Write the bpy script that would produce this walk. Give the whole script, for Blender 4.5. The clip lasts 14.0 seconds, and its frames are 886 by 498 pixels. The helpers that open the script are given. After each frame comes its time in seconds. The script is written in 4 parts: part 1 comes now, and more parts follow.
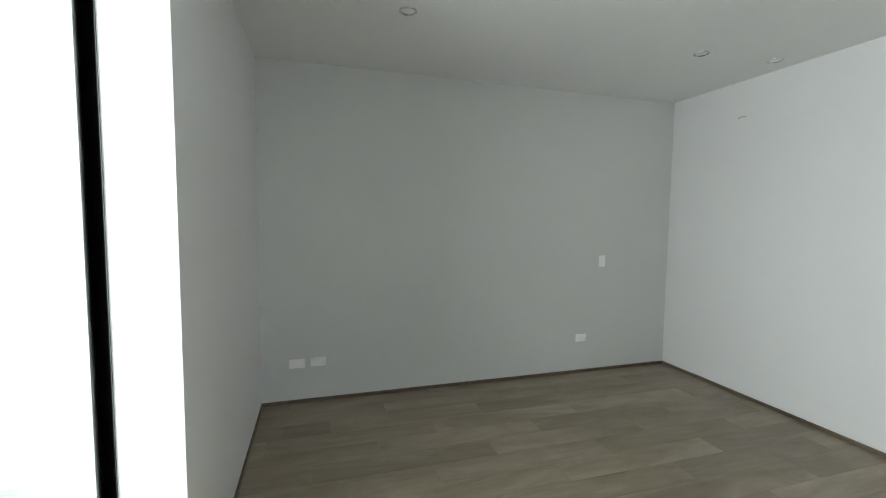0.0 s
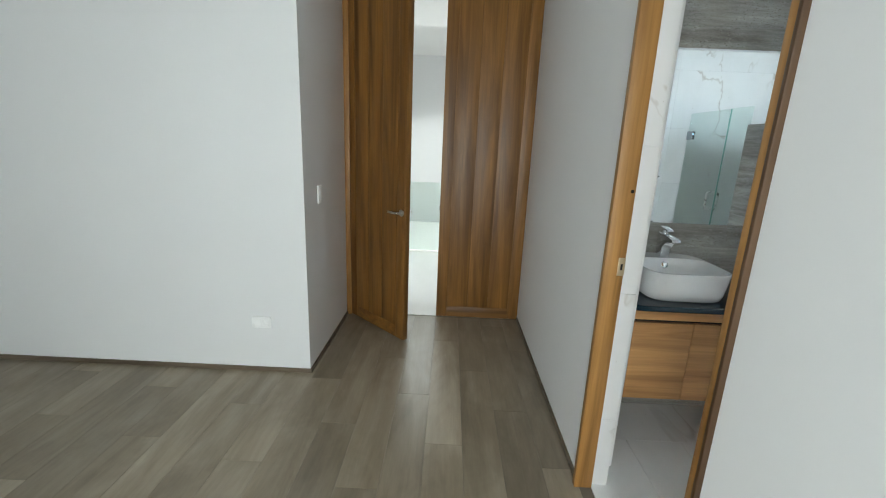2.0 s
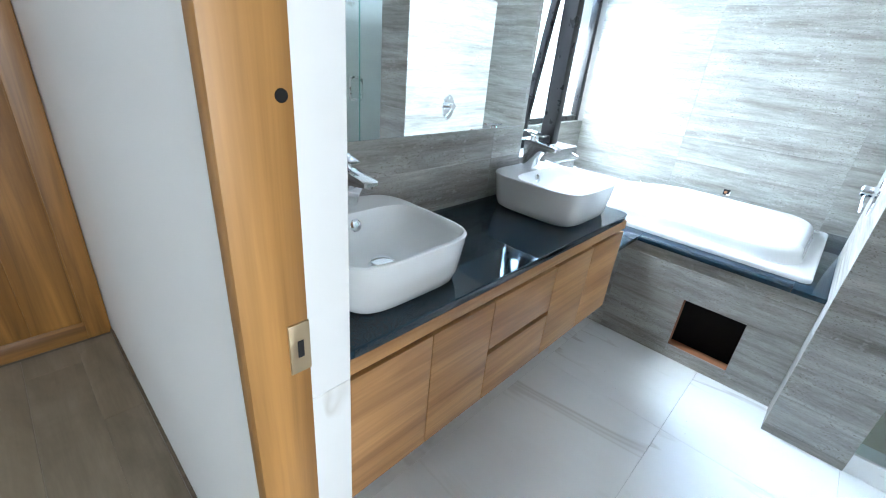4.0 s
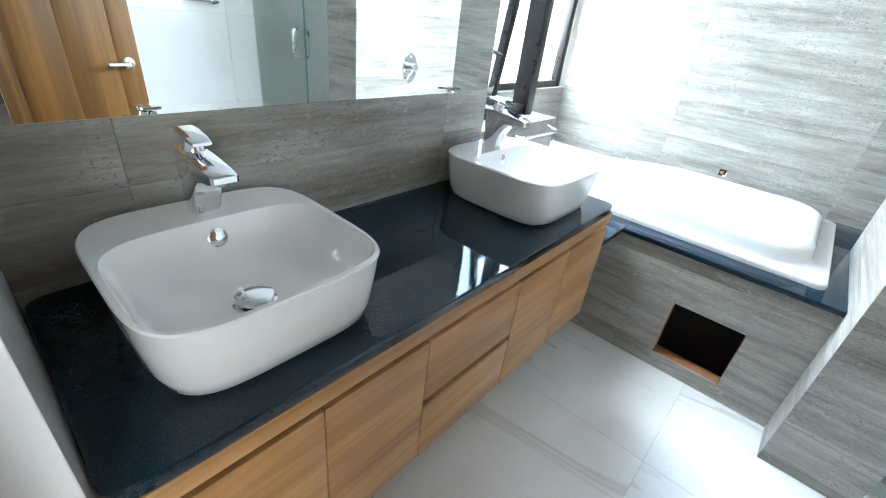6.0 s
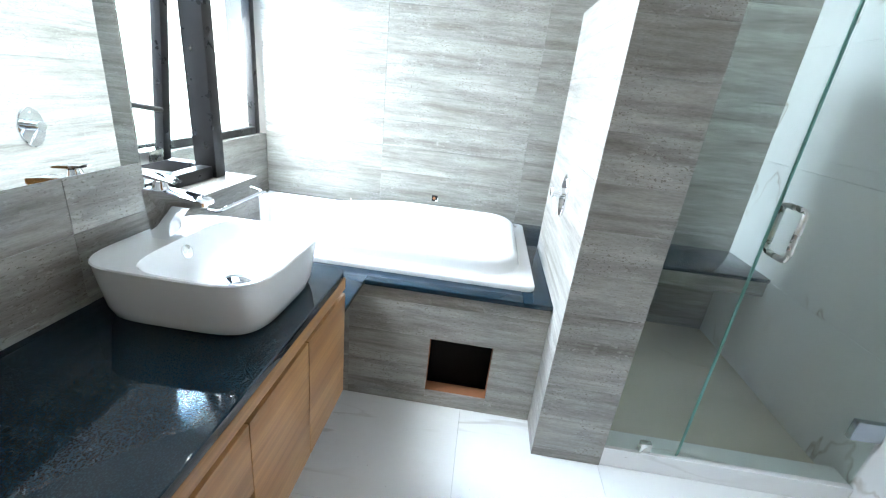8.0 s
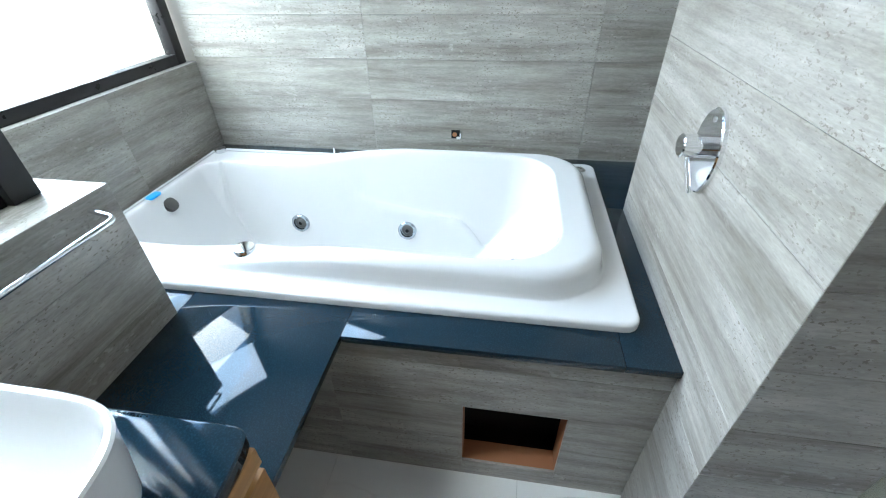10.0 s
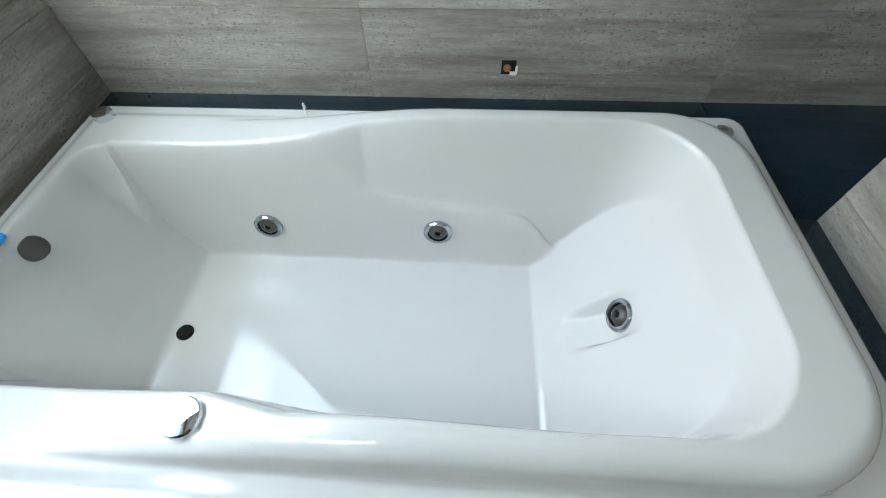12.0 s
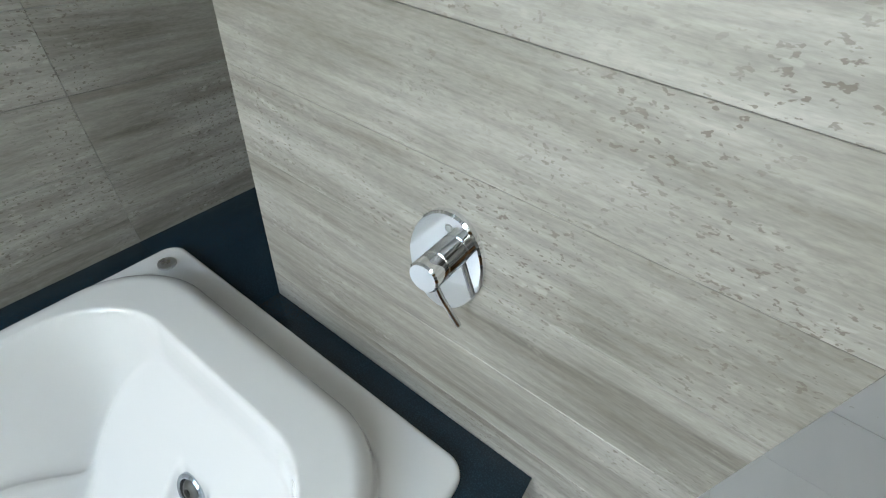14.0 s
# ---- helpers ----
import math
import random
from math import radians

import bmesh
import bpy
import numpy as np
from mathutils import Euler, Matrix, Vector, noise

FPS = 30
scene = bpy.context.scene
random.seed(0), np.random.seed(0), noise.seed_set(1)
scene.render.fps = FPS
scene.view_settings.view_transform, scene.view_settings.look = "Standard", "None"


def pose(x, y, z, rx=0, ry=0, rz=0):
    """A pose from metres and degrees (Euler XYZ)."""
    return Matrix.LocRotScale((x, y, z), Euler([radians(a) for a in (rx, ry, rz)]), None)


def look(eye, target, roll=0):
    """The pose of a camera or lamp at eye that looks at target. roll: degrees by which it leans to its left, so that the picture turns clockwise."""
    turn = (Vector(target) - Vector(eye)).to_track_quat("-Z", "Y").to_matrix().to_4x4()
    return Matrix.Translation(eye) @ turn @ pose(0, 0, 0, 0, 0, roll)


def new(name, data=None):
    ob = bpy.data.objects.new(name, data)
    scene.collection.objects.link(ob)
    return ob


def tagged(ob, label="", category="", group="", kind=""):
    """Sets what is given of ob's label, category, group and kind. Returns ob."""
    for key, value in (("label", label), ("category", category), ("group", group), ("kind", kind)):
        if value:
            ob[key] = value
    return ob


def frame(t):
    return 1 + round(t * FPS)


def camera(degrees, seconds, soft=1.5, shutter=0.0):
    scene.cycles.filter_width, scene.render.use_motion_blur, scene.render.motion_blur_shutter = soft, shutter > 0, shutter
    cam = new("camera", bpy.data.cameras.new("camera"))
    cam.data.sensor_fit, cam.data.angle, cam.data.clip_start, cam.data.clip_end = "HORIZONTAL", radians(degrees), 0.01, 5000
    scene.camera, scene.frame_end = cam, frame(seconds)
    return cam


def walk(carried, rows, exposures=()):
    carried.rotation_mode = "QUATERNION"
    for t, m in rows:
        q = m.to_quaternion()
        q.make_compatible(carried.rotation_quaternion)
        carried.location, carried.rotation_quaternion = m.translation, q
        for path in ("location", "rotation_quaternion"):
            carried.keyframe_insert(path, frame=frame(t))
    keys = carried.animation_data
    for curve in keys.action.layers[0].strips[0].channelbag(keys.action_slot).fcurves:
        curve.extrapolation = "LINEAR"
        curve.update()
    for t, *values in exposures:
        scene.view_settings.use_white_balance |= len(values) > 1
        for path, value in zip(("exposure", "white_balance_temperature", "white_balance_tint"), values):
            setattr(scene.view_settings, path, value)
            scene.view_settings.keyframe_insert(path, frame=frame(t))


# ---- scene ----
cam = camera(93.0, 14.0, 1.1)
PATH = [
    (0, (-0.383, -3.482, 1.579), (-2.294, -2.909, 1.434), 0.6),
    (0.5, (-0.648, -3.381, 1.572), (-2.219, -2.157, 1.392), 1.3),
    (1, (-0.736, -3.145, 1.57), (-1.81, -1.474, 1.336), 1.2),
    (1.5, (-0.713, -2.755, 1.532), (-1.247, -0.859, 1.182), 2.4),
    (2, (-0.664, -2.348, 1.523), (-0.683, -0.408, 1.041), 2.4),
    (2.5, (-0.62, -1.924, 1.518), (-0.149, -0.081, 0.899), 2.3),
    (3, (-0.494, -1.567, 1.447), (0.424, 0.074, 0.767), 2.3),
    (3.5, (-0.324, -1.295, 1.44), (0.996, 0.011, 0.698), 4.4),
    (5.8, (0.219, -0.937, 1.37), (1.551, 0.174, 0.373), 6.9),
    (6, (0.231, -0.949, 1.375), (1.587, 0.15, 0.399), 6.9),
    (6.5, (0.274, -0.988, 1.41), (1.749, 0.012, 0.501), 6.9),
    (7, (0.312, -0.999, 1.425), (1.939, -0.21, 0.571), 7.4),
    (7.5, (0.417, -0.935, 1.424), (2.202, -0.488, 0.639), 7.8),
    (8, (0.521, -0.903, 1.424), (2.378, -0.765, 0.695), 6.4),
    (8.2, (0.574, -0.907, 1.417), (2.439, -0.84, 0.698), 5.5),
    (10.3, (1.612, -0.811, 1.392), (3.137, -0.491, 0.138), -2.3),
    (10.5, (1.725, -0.789, 1.386), (3.205, -0.434, 0.088), -2.5),
    (11, (1.91, -0.731, 1.38), (3.252, -0.278, -0.032), -4.3),
    (11.5, (2.052, -0.547, 1.369), (3.278, -0.12, -0.152), -5.8),
    (12, (2.194, -0.508, 1.329), (3.363, -0.408, -0.291), -1.9),
    (12.5, (2.255, -0.605, 1.335), (3.322, -1.03, -0.302), 7.8),
    (13, (2.219, -0.713, 1.363), (3.134, -1.613, -0.171), 12.5),
    (13.5, (2.158, -0.839, 1.405), (2.909, -2.044, -0.003), 10.1),
    (14, (2.149, -0.874, 1.456), (2.875, -2.164, 0.111), 8.5),
]
EXPOSURES = [(0.0, -0.05, 6500, 6), (0.5, 0.48, 6450, 6), (1.2, 0.28, 6450, 5), (2.0, 0.1, 6400, 5), (2.5, 0.32, 6300, 5), (3.7, 0.80, 5800, 7), (5.8, 0.77, 6250, 8), (7.0, 0.80, 6300, 9), (8.2, 0.66, 6300, 9), (10.3, -0.42, 6400, 7), (11.0, -0.86, 7100, 5), (12.0, -1.2, 7100, 7), (13.0, -1.15, 7000, 7), (14.0, -1.05, 7150, 8)]
walk(cam, [(t, look(eye, target, roll)) for t, eye, target, roll in PATH], EXPOSURES)

# ---- world, sun, window light and hall fill ----
world = bpy.data.worlds.new("sky")
scene.world = world
world.use_nodes = True
sky = world.node_tree.nodes.new("ShaderNodeTexSky")
sky.sky_type, sky.sun_disc = "NISHITA", False
sky.sun_elevation, sky.sun_rotation = radians(52), radians(200)
world.node_tree.links.new(sky.outputs[0], world.node_tree.nodes["Background"].inputs[0])
world.node_tree.nodes["Background"].inputs[1].default_value = 0.15
sun = new("sun", bpy.data.lights.new("sun", "SUN"))
sun.data.energy, sun.data.angle, sun.data.color = 3.0, radians(0.6), (1.0, 0.95, 0.88)
sun.matrix_world = look((0, 0, 8), (3.0, 6.0, 0))


def area_light(name, eye, target, sx, sy, watts, color):
    ob = new(name, bpy.data.lights.new(name, "AREA"))
    ob.data.shape, ob.data.size, ob.data.size_y = "RECTANGLE", sx, sy
    ob.data.energy, ob.data.color = watts, color
    ob.matrix_world = look(eye, target)
    return ob


area_light("tub_window_light", (2.66, 0.80, 1.38), (2.75, -1.0, 0.3), 1.0, 0.66, 37, (0.90, 0.95, 1.0))
area_light("tub_window_high_light", (2.66, 0.80, 2.07), (1.2, -1.1, 0.0), 1.0, 0.62, 43, (0.60, 0.77, 1.0))
area_light("casement_light", (1.77, 0.44, 2.12), (1.0, -0.7, 0.0), 0.40, 0.7, 56, (0.82, 0.92, 1.0))
area_light("terrace_door_light", (-1.75, -5.2, 1.5), (-1.5, 0.0, 1.2), 3.0, 2.4, 175, (0.93, 0.97, 1.0))
# unseen lamp added below the hall ceiling to brighten the hall; no window there
area_light("hall_fill_light", (-1.2, 4.4, 2.9), (-1.0, 3.0, 0.0), 2.2, 2.2, 90, (0.97, 1.0, 0.98))


# ---- materials ----
def material(name, rough=0.5, metal=0.0, color=(0.8, 0.8, 0.8), spec=0.5):
    m = bpy.data.materials.new(name)
    m.use_nodes = True
    b = m.node_tree.nodes["Principled BSDF"]
    b.inputs["Base Color"].default_value = (*color, 1)
    b.inputs["Roughness"].default_value, b.inputs["Metallic"].default_value = rough, metal
    b.inputs["Specular IOR Level"].default_value = spec
    return m, m.node_tree.nodes, m.node_tree.links, b


def mapped(nt, links, scale, rnd=None, rot=(0, 0, 0)):
    """World-position coordinates, stretched by scale; rnd shifts them from object to object."""
    g = nt.new("ShaderNodeNewGeometry")
    src = g.outputs["Position"]
    if rnd:
        oi = nt.new("ShaderNodeObjectInfo")
        mul = nt.new("ShaderNodeVectorMath")
        mul.operation = "SCALE"
        mul.inputs[0].default_value = rnd
        links.new(oi.outputs["Random"], mul.inputs["Scale"])
        add = nt.new("ShaderNodeVectorMath")
        add.operation = "ADD"
        links.new(src, add.inputs[0]); links.new(mul.outputs[0], add.inputs[1])
        src = add.outputs[0]
    mp = nt.new("ShaderNodeMapping")
    mp.inputs["Scale"].default_value, mp.inputs["Rotation"].default_value = scale, rot
    links.new(src, mp.inputs["Vector"])
    return mp.outputs[0]


def noise_tex(nt, links, vec, scale, detail=4, rough=0.6, dist=0.0):
    n = nt.new("ShaderNodeTexNoise")
    n.inputs["Scale"].default_value, n.inputs["Detail"].default_value = scale, detail
    n.inputs["Roughness"].default_value, n.inputs["Distortion"].default_value = rough, dist
    links.new(vec, n.inputs["Vector"])
    return n.outputs[0]


def ramp(nt, links, fac, stops):
    r = nt.new("ShaderNodeValToRGB")
    el = r.color_ramp.elements
    while len(el) < len(stops):
        el.new(0.5)
    for e, (p, c) in zip(el, stops):
        e.position, e.color = p, (*(c if isinstance(c, tuple) else (c, c, c)), 1)
    links.new(fac, r.inputs[0])
    return r.outputs[0]


def mix(nt, links, a, b, fac, mode="MIX"):
    m = nt.new("ShaderNodeMix")
    m.data_type, m.blend_type = "RGBA", mode
    for sock, val in ((m.inputs[6], a), (m.inputs[7], b), (m.inputs[0], fac)):
        if isinstance(val, (int, float)):
            sock.default_value = val
        elif isinstance(val, tuple):
            sock.default_value = (*val, 1)
        else:
            links.new(val, sock)
    return m.outputs[2]


def bump(nt, links, b, height, strength, dist=0.002):
    n = nt.new("ShaderNodeBump")
    n.inputs["Strength"].default_value, n.inputs["Distance"].default_value = strength, dist
    links.new(height, n.inputs["Height"])
    links.new(n.outputs[0], b.inputs["Normal"])


def paint(name, color, rough=0.75):
    m, nt, ln, b = material(name, rough, 0, color, 0.3)
    v = mapped(nt, ln, (1, 1, 1))
    big = noise_tex(nt, ln, v, 0.9, 3)
    c = mix(nt, ln, tuple(q * 0.955 for q in color), tuple(min(1, q * 1.03) for q in color), big)
    ln.new(c, b.inputs["Base Color"])
    bump(nt, ln, b, noise_tex(nt, ln, v, 140, 3), 0.12, 0.0012)
    return m


def wood(name, dark, light, axis, scale=1.0, rough=0.45, rnd=(3.1, 7.3, 5.7)):
    """Straight-grained veneer, the grain along the axis 0, 1 or 2."""
    m, nt, ln, b = material(name, rough)
    s = [9.0 * scale] * 3
    s[axis] = 0.55 * scale
    v = mapped(nt, ln, tuple(s), rnd)
    grain = noise_tex(nt, ln, v, 1.3, 6, 0.62, 0.8)
    s2 = [70.0 * scale] * 3
    s2[axis] = 2.2 * scale
    fine = noise_tex(nt, ln, mapped(nt, ln, tuple(s2), rnd), 1.0, 3)
    c = ramp(nt, ln, grain, [(0.34, dark), (0.5, tuple((p + q) / 2 for p, q in zip(dark, light))), (0.66, light)])
    c = mix(nt, ln, c, ramp(nt, ln, fine, [(0.35, 0.62), (0.62, 1.0)]), 0.45, "MULTIPLY")
    ln.new(c, b.inputs["Base Color"])
    bump(nt, ln, b, fine, 0.15, 0.001)
    return m


def stone_tile(name, axis):
    """Grey striated porcelain, streaks along the axis, speckled with chips; each tile differs."""
    m, nt, ln, b = material(name, 0.38)
    rnd = (11.3, 5.9, 8.7)
    s = [11.0] * 3
    s[axis] = 0.9
    v = mapped(nt, ln, tuple(s), rnd)
    streak = noise_tex(nt, ln, v, 1.35, 8, 0.68, 0.30)
    s2 = [60.0] * 3
    s2[axis] = 7.0
    fine = noise_tex(nt, ln, mapped(nt, ln, tuple(s2), rnd), 1.0, 6, 0.72)
    s3 = [260.0] * 3
    s3[axis] = 60.0
    grit = noise_tex(nt, ln, mapped(nt, ln, tuple(s3), rnd), 1.0, 2, 0.6)
    cloud = noise_tex(nt, ln, mapped(nt, ln, (1, 1, 1), rnd), 3.2, 4, 0.6)
    c = ramp(nt, ln, streak, [(0.28, (0.165, 0.150, 0.126)), (0.40, (0.275, 0.260, 0.230)), (0.50, (0.360, 0.346, 0.314)), (0.60, (0.435, 0.422, 0.388)), (0.74, (0.570, 0.558, 0.520))])
    c = mix(nt, ln, c, ramp(nt, ln, fine, [(0.33, 0.55), (0.52, 0.96), (0.68, 1.18)]), 0.45, "MULTIPLY")
    c = mix(nt, ln, c, ramp(nt, ln, grit, [(0.35, 0.78), (0.60, 1.06)]), 0.45, "MULTIPLY")
    c = mix(nt, ln, c, ramp(nt, ln, cloud, [(0.32, (0.78, 0.765, 0.73)), (0.66, (1.05, 1.05, 1.05))]), 0.75, "MULTIPLY")

    def masked(sizes, lo, hi, slo, shi, amount):
        n = noise_tex(nt, ln, mapped(nt, ln, sizes, rnd), 1.0, 2, 0.5)
        k = nt.new("ShaderNodeMath")
        k.operation = "MULTIPLY"
        ln.new(ramp(nt, ln, n, [(lo, 0.0), (hi, 1.0)]), k.inputs[0])
        ln.new(ramp(nt, ln, cloud, [(slo, 0.0), (shi, amount)]), k.inputs[1])
        return k.outputs[0]

    flakes = masked(tuple(34.0 if i == axis else 75.0 for i in range(3)), 0.62, 0.68, 0.40, 0.58, 0.36)
    c = mix(nt, ln, c, (0.56, 0.545, 0.50), flakes)
    pits = masked(tuple(105.0 if i == axis else 190.0 for i in range(3)), 0.615, 0.66, 0.40, 0.56, 0.75)
    c = mix(nt, ln, c, (0.15, 0.125, 0.098), pits)
    chips = masked(tuple(64.0 if i == axis else 120.0 for i in range(3)), 0.685, 0.72, 0.44, 0.56, 0.60)
    c = mix(nt, ln, c, (0.17, 0.145, 0.115), chips)
    ln.new(c, b.inputs["Base Color"])
    ln.new(ramp(nt, ln, streak, [(0.3, 0.46), (0.7, 0.30)]), b.inputs["Roughness"])
    bump(nt, ln, b, fine, 0.25, 0.0015)
    return m


def marble(name, rough=0.14, vein=0.8, tone=1.0):
    m, nt, ln, b = material(name, rough)
    rnd = (9.1, 4.7, 6.3)
    v = mapped(nt, ln, (1.3, 0.34, 0.9), rnd, (0.3, 0.2, 0.65))
    n = noise_tex(nt, ln, v, 1.1, 5, 0.55, 0.45)
    line = ramp(nt, ln, n, [(0.489, 0.0), (0.4990, 1.0), (0.5010, 1.0), (0.511, 0.0)])
    patch = ramp(nt, ln, noise_tex(nt, ln, v, 1.7, 2), [(0.45, 0.0), (0.62, vein)])
    f = nt.new("ShaderNodeMath")
    f.operation = "MULTIPLY"
    ln.new(line, f.inputs[0]); ln.new(patch, f.inputs[1])
    soft = noise_tex(nt, ln, v, 1.8, 5)
    c = ramp(nt, ln, soft, [(0.3, (0.80 * tone, 0.795 * tone, 0.78 * tone)), (0.6, (0.87 * tone, 0.865 * tone, 0.85 * tone))])
    c = mix(nt, ln, c, (0.40, 0.35, 0.29), f.outputs[0])
    dirt = noise_tex(nt, ln, mapped(nt, ln, (1, 1, 1)), 38, 2, 0.5)
    c = mix(nt, ln, c, (0.45, 0.42, 0.37), ramp(nt, ln, dirt, [(0.745, 0.0), (0.775, 0.55)]))
    ln.new(c, b.inputs["Base Color"])
    return m


def granite(name):
    m, nt, ln, b = material(name, 0.07, 0, (0.012, 0.013, 0.016), 0.36)
    v = mapped(nt, ln, (1, 1, 1))
    n = noise_tex(nt, ln, v, 340, 2, 0.5)
    c = ramp(nt, ln, n, [(0.45, (0.005, 0.015, 0.024)), (0.64, (0.009, 0.027, 0.042)), (0.82, (0.018, 0.042, 0.058))])
    ln.new(c, b.inputs["Base Color"])
    smear = noise_tex(nt, ln, mapped(nt, ln, (1, 1, 1)), 7, 4, 0.6, 1.5)
    ln.new(ramp(nt, ln, smear, [(0.40, 0.045), (0.75, 0.075)]), b.inputs["Roughness"])
    return m


def glossy(name, color, rough, metal=0.0, coat=0.0):
    m, nt, ln, b = material(name, rough, metal, color)
    b.inputs["Coat Weight"].default_value = coat
    sm = noise_tex(nt, ln, mapped(nt, ln, (1, 1, 1)), 16, 3)
    ln.new(ramp(nt, ln, sm, [(0.35, rough * 0.8), (0.7, rough * 1.5 + 0.01)]), b.inputs["Roughness"])
    return m


def glass_mat(name, tint):
    m, nt, ln, b = material(name, 0.02, 0, tint)
    out = nt["Material Output"]
    tr = nt.new("ShaderNodeBsdfTransparent")
    tr.inputs[0].default_value = (*tint, 1)
    gl = nt.new("ShaderNodeBsdfGlossy")
    gl.inputs["Roughness"].default_value = 0.02
    lw = nt.new("ShaderNodeLayerWeight")
    pw = nt.new("ShaderNodeMath")
    pw.operation = "POWER"
    pw.inputs[1].default_value = 4.0
    ln.new(lw.outputs["Facing"], pw.inputs[0])
    fr = nt.new("ShaderNodeMath")
    fr.operation = "MULTIPLY_ADD"
    fr.inputs[1].default_value, fr.inputs[2].default_value = 0.75, 0.035
    ln.new(pw.outputs[0], fr.inputs[0])
    mx = nt.new("ShaderNodeMixShader")
    ln.new(fr.outputs[0], mx.inputs[0]); ln.new(tr.outputs[0], mx.inputs[1]); ln.new(gl.outputs[0], mx.inputs[2])
    ln.new(mx.outputs[0], out.inputs[0])
    nt.remove(b)
    return m


def floor_planks(name):
    m, nt, ln, b = material(name, 0.33)
    rnd = (4.3, 9.9, 2.2)
    v = mapped(nt, ln, (5.5, 1.1, 5.5), rnd)
    grain = noise_tex(nt, ln, v, 1.0, 6, 0.6, 0.7)
    fine = noise_tex(nt, ln, mapped(nt, ln, (75, 3.5, 75), rnd), 1.0, 3)
    oi = nt.new("ShaderNodeObjectInfo")
    c = ramp(nt, ln, grain, [(0.28, (0.225, 0.182, 0.125)), (0.5, (0.315, 0.264, 0.192)), (0.72, (0.405, 0.348, 0.265))])
    c = mix(nt, ln, c, ramp(nt, ln, fine, [(0.35, 0.80), (0.62, 1.0)]), 0.4, "MULTIPLY")
    worn = noise_tex(nt, ln, mapped(nt, ln, (3.2, 1.6, 1), rnd), 1.0, 5, 0.65, 0.6)
    c = mix(nt, ln, c, ramp(nt, ln, worn, [(0.36, (0.72, 0.70, 0.66)), (0.52, (0.95, 0.94, 0.92)), (0.70, (1.10, 1.10, 1.08))]), 0.7, "MULTIPLY")
    c = mix(nt, ln, c, ramp(nt, ln, oi.outputs["Random"], [(0.0, 0.70), (0.35, 0.88), (0.75, 1.0), (1.0, 1.08)]), 0.9, "MULTIPLY")
    ln.new(c, b.inputs["Base Color"])
    bump(nt, ln, b, fine, 0.12, 0.001)
    return m


M_WHITE = paint("white_paint", (0.765, 0.765, 0.765))
M_GREY = paint("grey_paint", (0.62, 0.626, 0.61))
M_CEIL = paint("ceiling_paint", (0.78, 0.78, 0.77))
M_DOOR = wood("door_oak", (0.115, 0.047, 0.008), (0.275, 0.126, 0.027), 2)
M_DOORX = wood("door_oak_rail", (0.115, 0.047, 0.008), (0.275, 0.126, 0.027), 0)
M_JAMB = wood("jamb_oak", (0.225, 0.105, 0.024), (0.40, 0.20, 0.056), 2)
# jamb oak darkened in its colour to stand for shade
M_JAMB_SHADE = wood("shade_toned_oak", (0.040, 0.018, 0.006), (0.085, 0.040, 0.013), 2)
M_VAN = wood("vanity_oak", (0.36, 0.172, 0.058), (0.60, 0.325, 0.128), 0)
M_BASE = wood("baseboard_brown", (0.095, 0.070, 0.046), (0.17, 0.130, 0.09), 0, 1.0, 0.4)
M_FLOOR = floor_planks("plank_tile")
M_GROUT = paint("grout", (0.34, 0.325, 0.29), 0.9)
M_GROUT_F = paint("floor_grout", (0.20, 0.172, 0.135), 0.9)
M_GROUT_W = paint("pale_grout", (0.55, 0.545, 0.53), 0.9)
M_STONE_Y = stone_tile("grey_tile_y", 1)
M_STONE_X = stone_tile("grey_tile_x", 0)
M_MARBLE = marble("white_marble_wall", 0.12, 0.85, 0.86)
M_MARBLE_F = marble("white_marble_floor", 0.22, 0.42)
M_HALL = marble("hall_polished_tile", 0.2, 0.0)
M_BEIGE = marble("beige_marble", 0.25, 0.3)
for node in M_BEIGE.node_tree.nodes:
    if node.type == "VALTORGB" and node.color_ramp.elements[0].color[0] > 0.75:
        node.color_ramp.elements[0].color, node.color_ramp.elements[1].color = (0.56, 0.50, 0.38, 1), (0.66, 0.60, 0.48, 1)
M_GRAN = granite("black_granite")
M_CERAMIC = glossy("ceramic", (0.82, 0.82, 0.81), 0.06, 0, 0.5)
M_ACRYL = glossy("tub_acrylic", (0.65, 0.648, 0.64), 0.08, 0, 0.4)
M_CHROME = glossy("chrome", (0.83, 0.84, 0.86), 0.05, 1.0)
M_BRASS = glossy("worn_brass", (0.52, 0.42, 0.27), 0.38, 0.8)
M_SATIN = glossy("satin_chrome", (0.42, 0.46, 0.50), 0.16, 1.0)
M_STEEL = glossy("brushed_steel", (0.62, 0.62, 0.60), 0.25, 1.0)
M_DARK = glossy("dark_bronze_aluminium", (0.018, 0.017, 0.018), 0.32, 0.3)
M_GRATE = glossy("dark_grate", (0.10, 0.10, 0.095), 0.4, 0.6)
# near-black colour that stands for the shade inside holes, grooves and the cavity
M_HOLE_SHADE = paint("painted_hole_shade", (0.012, 0.011, 0.010), 0.9)
M_RUBBER = glossy("black_rubber", (0.01, 0.01, 0.011), 0.4)
M_PLATE = glossy("white_plastic", (0.88, 0.88, 0.87), 0.3)
M_MIRROR = material("mirror", 0.0, 1.0, (0.90, 0.92, 0.91))[0]
M_GLASS = glass_mat("clear_glass", (0.96, 0.985, 0.975))
M_SHOWER = glass_mat("green_glass", (0.915, 0.965, 0.945))
M_GEDGE = glossy("glass_edge", (0.20, 0.42, 0.36), 0.15)
M_BRICK = paint("terracotta", (0.36, 0.155, 0.075), 0.9)
